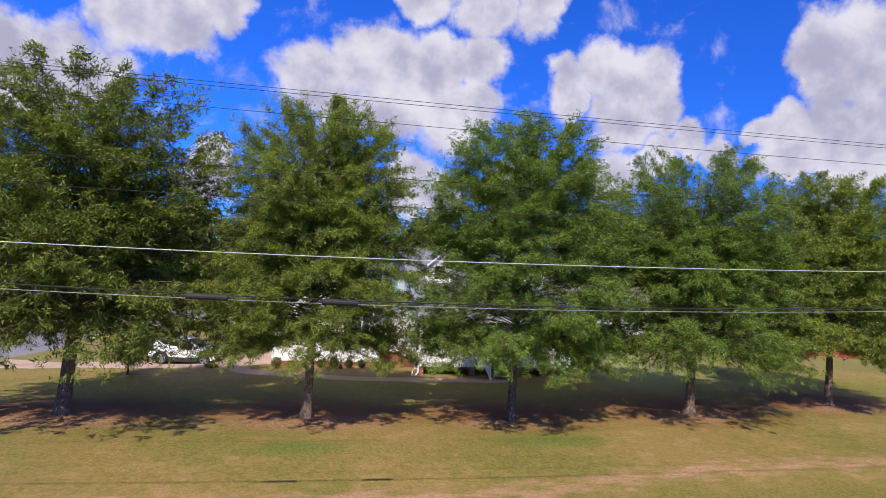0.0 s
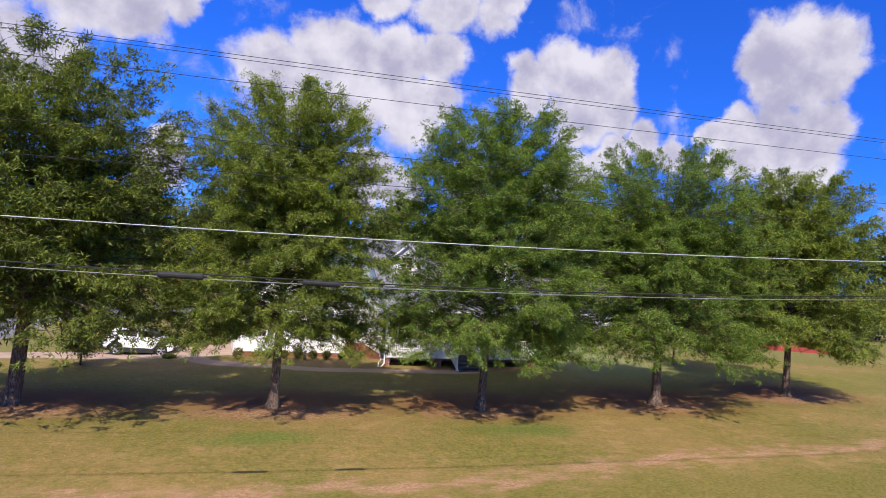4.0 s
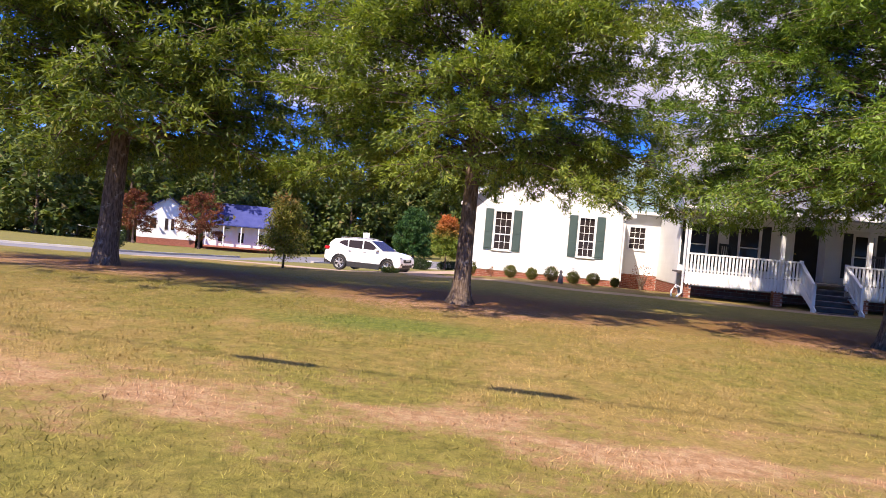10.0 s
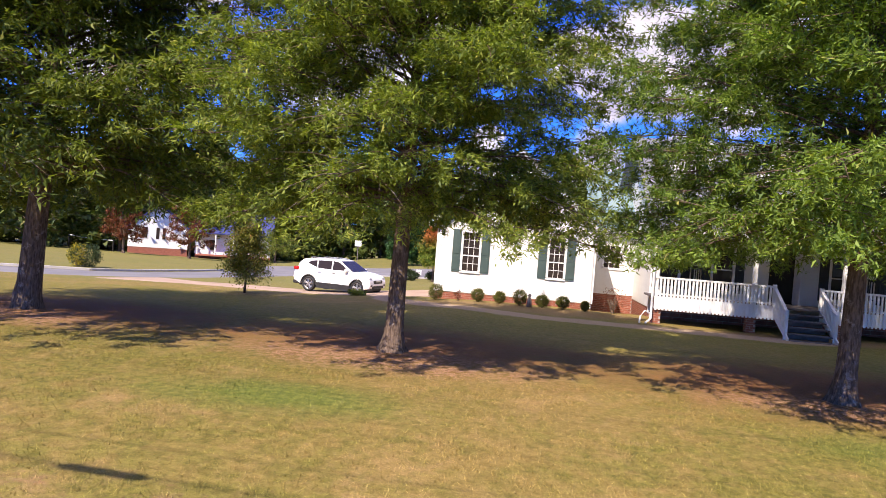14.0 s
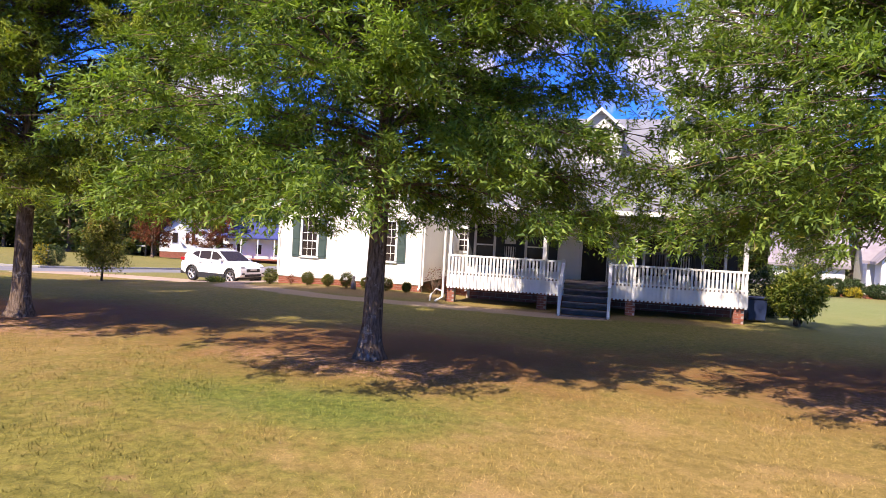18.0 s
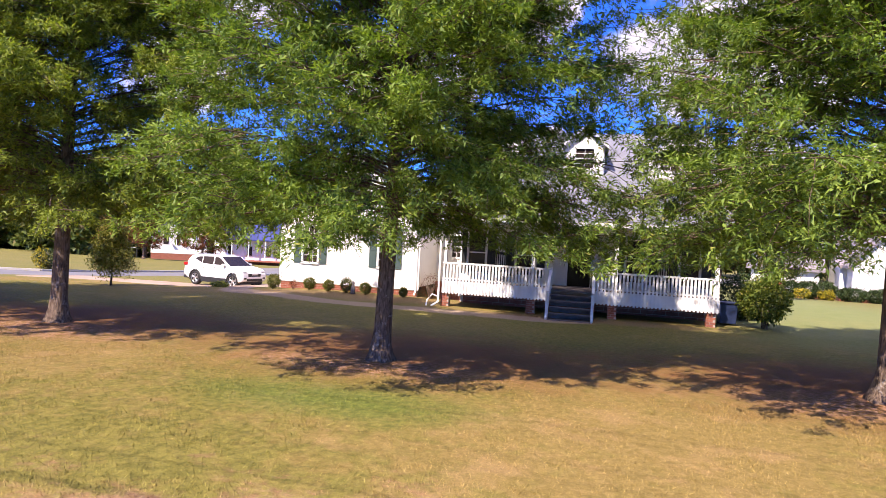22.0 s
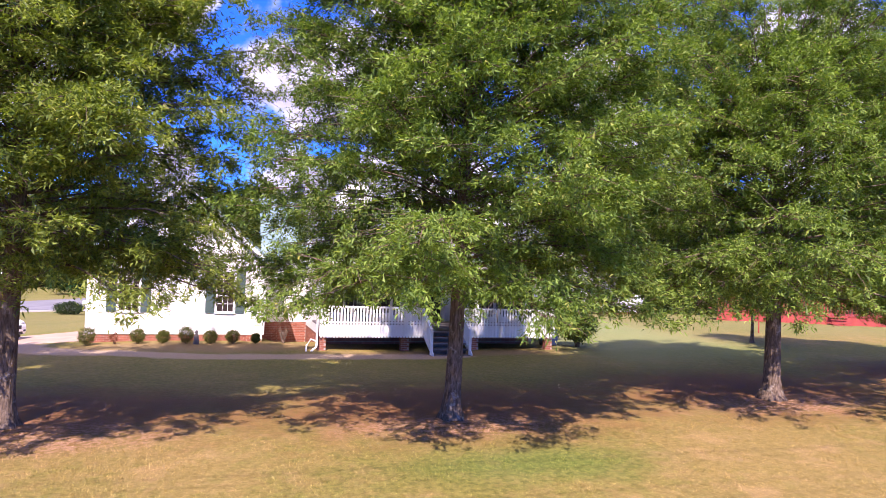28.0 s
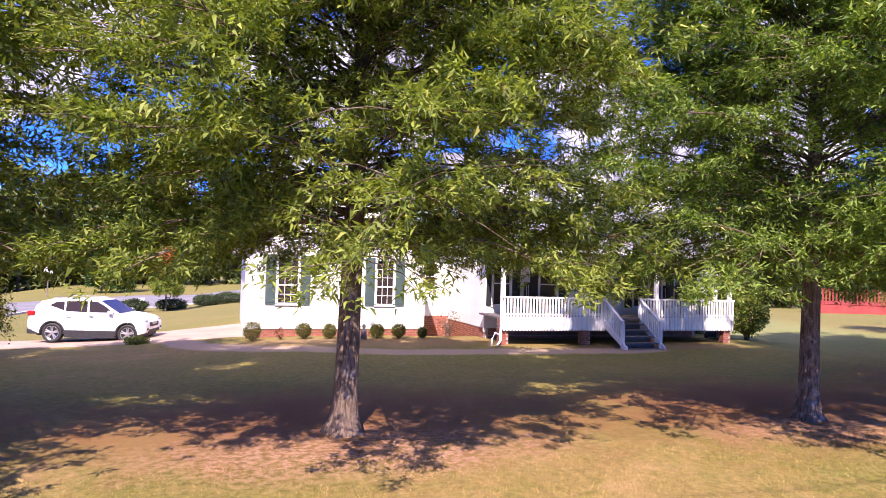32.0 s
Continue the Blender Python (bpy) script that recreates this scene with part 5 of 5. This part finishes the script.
# rocking chairs on the porch
def rocking_chair(x, y, turn, mat, label):
    root = thing("rocking_chair", label, "chair", (x, y, DECK), turn, "porch chairs")
    boxes("seat", [(-.26, .26, -.25, .25, .40, .44)], mat, root, bevel=.008)
    for s in (-.25, .25):
        boxes("front_leg", [(s - .02, s + .02, -.24, -.20, .06, .62)], mat, root)
        boxes("back_post", [(s - .02, s + .02, .22, .26, .06, 1.12)], mat, root)
        boxes("armrest", [(s - .035, s + .035, -.28, .22, .621, .645)], mat, root)
        bm = bmesh.new()
        tube(bm, [(s, -.45, .09), (s, -.2, .035), (s, .1, .03), (s, .45, .11)], [.018] * 4, 6)
        part("rocker", bm, mat, root)
    for i in range(6):
        boxes("back_slat", [(-.2 + i * .08 - .018, -.2 + i * .08 + .018, .225, .245, .441, 1.02)], mat, root)
    boxes("crest_rail", [(-.23, .23, .22, .25, 1.021, 1.11)], mat, root)


rocking_chair(10.55, 37.3, 12, MAT_SHUTTER_DARK, "dark rocking chair on the shaded porch")
rocking_chair(16.25, 37.2, -15, MAT_SHUTTER_DARK, "dark rocking chair on the shaded porch")
rocking_chair(15.55, 37.0, 10, MAT_WOOD, "grey rocking chair on the shaded porch")

# ---------- overhead cables along the road ----------
lines = thing("overhead_cables", "sagging overhead power and telephone cables", "cables", kind="structure")


def cable(name, pts, r, mat, label=""):
    (x0, y0, z0), (xm, ym, zm), (x1, y1, z1) = pts
    A = np.array([[x * x, x, 1] for x in (x0, xm, x1)])
    a, b, c = np.linalg.solve(A, (z0, zm, z1))
    p, q = np.polyfit((x0, x1), (y0, y1), 1)
    bm = bmesh.new()
    xs = np.linspace(-24, 34, 60)
    tube(bm, [(x, p * x + q, a * x * x + b * x + c) for x in xs], [r] * 60, 5)
    return part(name, bm, mat, lines, label)


cable("bright_wire", [(-4.6, 14.4, 5.95), (3.3, 14.1, 6.06), (16.1, 13.5, 6.5)], .0075, MAT_BRIGHTWIRE, "bright bare service wire")
cable("messenger_wire", [(-4.5, 14.5, 5.07), (2.0, 14.2, 5.06), (16.1, 13.5, 5.5)], .0055, MAT_DULLWIRE)
cable("telephone_cable", [(-4.5, 14.5, 5.17), (2.0, 14.2, 5.14), (16.1, 13.5, 5.60)], .012, MAT_CABLE)
for z in (9.35, 9.27, 8.83, 7.66, 7.06):
    cable("wire", [(-4.8, 14.6, z), (3.6, 14.3, z + .13), (16, 13.6, z + .38)], .006, MAT_CABLE)
for xa, xb in ((-1.42, -.60), (1.23, 1.99)):
    bm = bmesh.new()
    ya, yb = 14.3 - .04 * xa, 14.3 - .04 * xb
    tube(bm, [(xa - .06, ya, 5.085), (xa, ya, 5.09), (xa + .02, ya, 5.09), (xb - .02, yb, 5.085), (xb, yb, 5.085), (xb + .06, yb, 5.08)], [.02, .03, .062, .062, .03, .02], 12)
    part("splice_case", bm, MAT_CABLE, lines, "black cable splice case")


# ---------- grass blades on the near lawn ----------
def grass(count, seed):
    rng = np.random.default_rng(seed)
    x, y = rng.uniform(-6, 23, count), 11.6 + 13.2 * rng.uniform(0, 1, count)
    clump = np.array([noise.noise((a * 1.1, b * 1.1, 2.0)) + .6 * noise.noise((a * 3.1, b * 3.1, 5.0)) for a, b in zip(x, y)])
    keep = (np.abs(y - 17.5) > rng.uniform(-.5, .7, count)) & (clump > rng.uniform(-1.3, .5, count))
    x, y = x[keep], y[keep]
    k = len(x)
    z = np.array([ground_z(a, b) for a, b in zip(x, y)])
    p = np.stack([x, y, z - .004], 1)
    a = rng.uniform(0, 2 * np.pi, k)
    s = np.stack([np.cos(a), np.sin(a), 0 * a], 1) * rng.uniform(.003, .006, k)[:, None]
    top = p + np.stack([rng.normal(0, .026, k), rng.normal(0, .026, k), rng.uniform(.010, .042, k) * (1 + .5 * clump[keep])], 1)
    v = np.stack([p - s, p + s, top], 1)
    me = bpy.data.meshes.new("grass")
    me.vertices.add(3 * k)
    me.vertices.foreach_set("co", v.reshape(-1).astype(np.float32))
    me.loops.add(3 * k)
    me.loops.foreach_set("vertex_index", np.arange(3 * k, dtype=np.int32))
    me.polygons.add(k)
    me.polygons.foreach_set("loop_start", np.arange(0, 3 * k, 3, dtype=np.int32))
    me.update(calc_edges=True)
    me.materials.append(lawn_material("grass_blade", True))
    return tagged(new("grass", me), "short dry grass blades covering the lawn", "grass", kind="stuff")


grass(420000, 9)


# ---------- the parked car ----------
car = thing("car", "white sport utility vehicle parked on the tan drive", "car", (-3.93, 42.74, ground_z(-4.0, 42.4) - .02), -14.0)
car.scale = (.935, .935, .935)


def car_solid(name, outline, half, mat, parent, tumble=0.0, z0=1.0, bevel=.03, nose=0.0, label=""):
    bm = bmesh.new()
    solid(bm, outline, "y", -half, half)
    for v in bm.verts:
        k = 1 - tumble * max(0.0, v.co.z - z0) - nose * max(0.0, abs(v.co.x) - 1.75) ** 2
        v.co.y *= k
    return part(name, bm, mat, parent, label, bevel=bevel)


def arch(cx, r=.43):
    return [(cx + r * math.cos(a), .36 + r * math.sin(a)) for a in np.linspace(radians(-8), radians(188), 13)]


lower = [(-2.24, .44), (-2.32, .58), (-2.31, .80), (-2.24, 1.03), (-2.10, 1.10), (1.00, 1.10), (1.30, 1.06), (1.85, .97), (2.16, .87), (2.28, .74), (2.31, .52), (2.24, .40)] \
    + arch(1.33) + arch(-1.376)
body = car_solid("body", lower, .905, MAT_CARPAINT, car, .10, .85, .035, .28)
glass = [(-2.10, 1.09), (-2.07, 1.34), (-1.86, 1.58), (-1.40, 1.675), (-.40, 1.70), (.18, 1.65), (.60, 1.372), (1.02, 1.09)]
car_solid("roof_shell", glass, .83, MAT_CARPAINT, car, .30, 1.09, .03)
YS = .83


def side_pane(name, poly, mat=None):
    for s in (-1, 1):
        bm = bmesh.new()
        out = [bm.verts.new((x, s * (YS * (1 - .30 * max(0, z - 1.09)) + .006), z)) for x, z in poly]
        inn = [bm.verts.new((v.co.x, v.co.y - s * .012, v.co.z)) for v in out]
        k = len(poly)
        bm.faces.new(out)
        bm.faces.new(inn[::-1])
        for i in range(k):
            bm.faces.new((out[i], inn[i], inn[(i + 1) % k], out[(i + 1) % k]))
        part(name, bm, mat or MAT_GLASS, car, "tinted side window")


side_pane("rear_quarter_window", [(-1.56, 1.40), (-1.36, 1.53), (-1.05, 1.575), (-1.01, 1.20)])
side_pane("rear_door_window", [(-.95, 1.18), (-.98, 1.58), (-.22, 1.61), (-.18, 1.15)])
side_pane("front_door_window", [(-.11, 1.15), (-.14, 1.61), (.16, 1.575), (.46, 1.40), (.74, 1.155)])


def cross_pane(name, x0, z0, x1, z1, w0, w1, off, label):
    bm = bmesh.new()
    n0 = Vector((z1 - z0, 0, -(x1 - x0))).normalized() * off
    q = [(x0, -w0, z0), (x0, w0, z0), (x1, w1, z1), (x1, -w1, z1)]
    out = [bm.verts.new(Vector(p) + n0) for p in q]
    inn = [bm.verts.new(Vector(p) + n0 * -.5) for p in q]
    bm.faces.new(out)
    bm.faces.new(inn[::-1])
    for i in range(4):
        bm.faces.new((out[i], inn[i], inn[(i + 1) % 4], out[(i + 1) % 4]))
    part(name, bm, MAT_GLASS, car, label)


cross_pane("windscreen", .96, 1.135, .24, 1.625, .74, .62, .012, "sloping windscreen")
cross_pane("rear_window", -2.085, 1.16, -1.90, 1.55, .68, .62, -.012, "tinted rear window")
for s in (-1, 1):
    y = s * .90
    boxes("sill_cladding", [(-.93, .88, min(y, y + s * .02), max(y, y + s * .02), .20, .47)], MAT_BLACK, car, "black plastic sill")
    for cx in (1.33, -1.376):
        bm = bmesh.new()
        pts = [(cx + .425 * math.cos(a), y + s * .002, .36 + .425 * math.sin(a)) for a in np.linspace(radians(-5), radians(185), 16)]
        tube(bm, pts, [.035] * 16, 6)
        part("arch_trim", bm, MAT_BLACK, car)
        wheel = thing("wheel", "", "", (cx, s * .80, .36))
        wheel.parent = car
        wheel.matrix_world = car.matrix_world @ pose(cx, s * .80, .36)
        wheel.matrix_parent_inverse.identity()
        wheel.matrix_basis = pose(cx, s * .80, .36)
        bm = bmesh.new()
        ring = [(.36, -.10), (.365, -.05), (.365, .05), (.36, .10), (.33, .115), (.25, .115), (.25, -.115), (.33, -.115)]
        for k in range(28):
            a, b = 2 * math.pi * k / 28, 2 * math.pi * (k + 1) / 28
            for (r0, y0), (r1, y1) in zip(ring, ring[1:] + ring[:1]):
                bm.faces.new([bm.verts.new((r * math.cos(t), yy, r * math.sin(t))) for r, yy, t in ((r0, y0, a), (r1, y1, a), (r1, y1, b), (r0, y0, b))])
        bmesh.ops.remove_doubles(bm, verts=list(bm.verts), dist=1e-4)
        part("tyre", bm, MAT_BLACK, wheel, "black tyre", smooth=True)
        bm = bmesh.new()
        tube(bm, [(0, s * .06, 0), (0, s * .075, 0)], [.25, .25], 24)
        part("rim_back", bm, MAT_BLACK, wheel)
        for k in range(5):
            a = 2 * math.pi * k / 5 + .3
            bm = bmesh.new()
            for da in (-.16, .16):
                tube(bm, [(0, s * .095, 0), (.24 * math.cos(a + da), s * .10, .24 * math.sin(a + da))], [.03, .022], 6)
            part("spoke", bm, MAT_CHROME, wheel)
        bm = bmesh.new()
        tube(bm, [(.245 * math.cos(a), s * .10, .245 * math.sin(a)) for a in np.linspace(0, 2 * math.pi, 25)], [.016] * 25, 6)
        part("rim", bm, MAT_CHROME, wheel, "silver alloy rim")
    boxes("door_handle", [(-.08, .10, min(y, y + s * .03) + 0, max(y, y + s * .03), .98, 1.01)], MAT_CHROME, car)
    boxes("door_handle", [(-.92, -.74, min(y, y + s * .03), max(y, y + s * .03), .99, 1.02)], MAT_CHROME, car)
    boxes("mirror", [(.62, .78, min(s * .84, s * 1.04), max(s * .84, s * 1.04), 1.10, 1.24)], MAT_CARPAINT, car, bevel=.03)
    boxes("headlight", [(1.92, 2.22, min(s * .52, s * .80), max(s * .52, s * .80), .80, .90)], MAT_LAMP, car, "clear headlight", bevel=.03)
    boxes("fog_lamp", [(2.26, 2.32, min(s * .58, s * .76), max(s * .58, s * .76), .50, .58)], MAT_BLACK, car, bevel=.01)
    boxes("tail_light", [(-2.30, -2.02, min(s * .70, s * .885), max(s * .70, s * .885), .98, 1.16)], MAT_TAIL, car, "red tail light", bevel=.03)
    bm = bmesh.new()
    tube(bm, [(-1.5, s * .62, 1.70), (-1.3, s * .61, 1.73), (-.3, s * .60, 1.74), (0, s * .60, 1.70)], [.018] * 4, 6)
    part("roof_rail", bm, MAT_CHROME, car)
boxes("grille", [(2.24, 2.315, -.45, .45, .62, .78)], MAT_BLACK, car, "black grille with chrome bar", bevel=.02)
boxes("grille_bar", [(2.30, 2.33, -.22, .22, .70, .78)], MAT_CHROME, car, bevel=.01)
boxes("lower_intake", [(2.25, 2.318, -.55, .55, .40, .52)], MAT_BLACK, car, bevel=.02)
boxes("front_plate", [(2.32, 2.33, -.15, .15, .54, .61)], MAT_TRIM, car)
boxes("bumper_cladding", [(-2.31, -1.85, -.86, .86, .30, .50)], MAT_BLACK, car, bevel=.04)
boxes("underbody", [(-2.0, 2.0, -.74, .74, .24, .50)], MAT_BLACK, car)

# shorter nose and lower roof line
for ob in [c for c in car.children if c.type == "MESH"]:
    for v in ob.data.vertices:
        if v.co.x > 1.45:
            v.co.x = 1.45 + (v.co.x - 1.45) * .62
        if v.co.z > 1.0:
            v.co.z = 1.0 + (v.co.z - 1.0) * .90
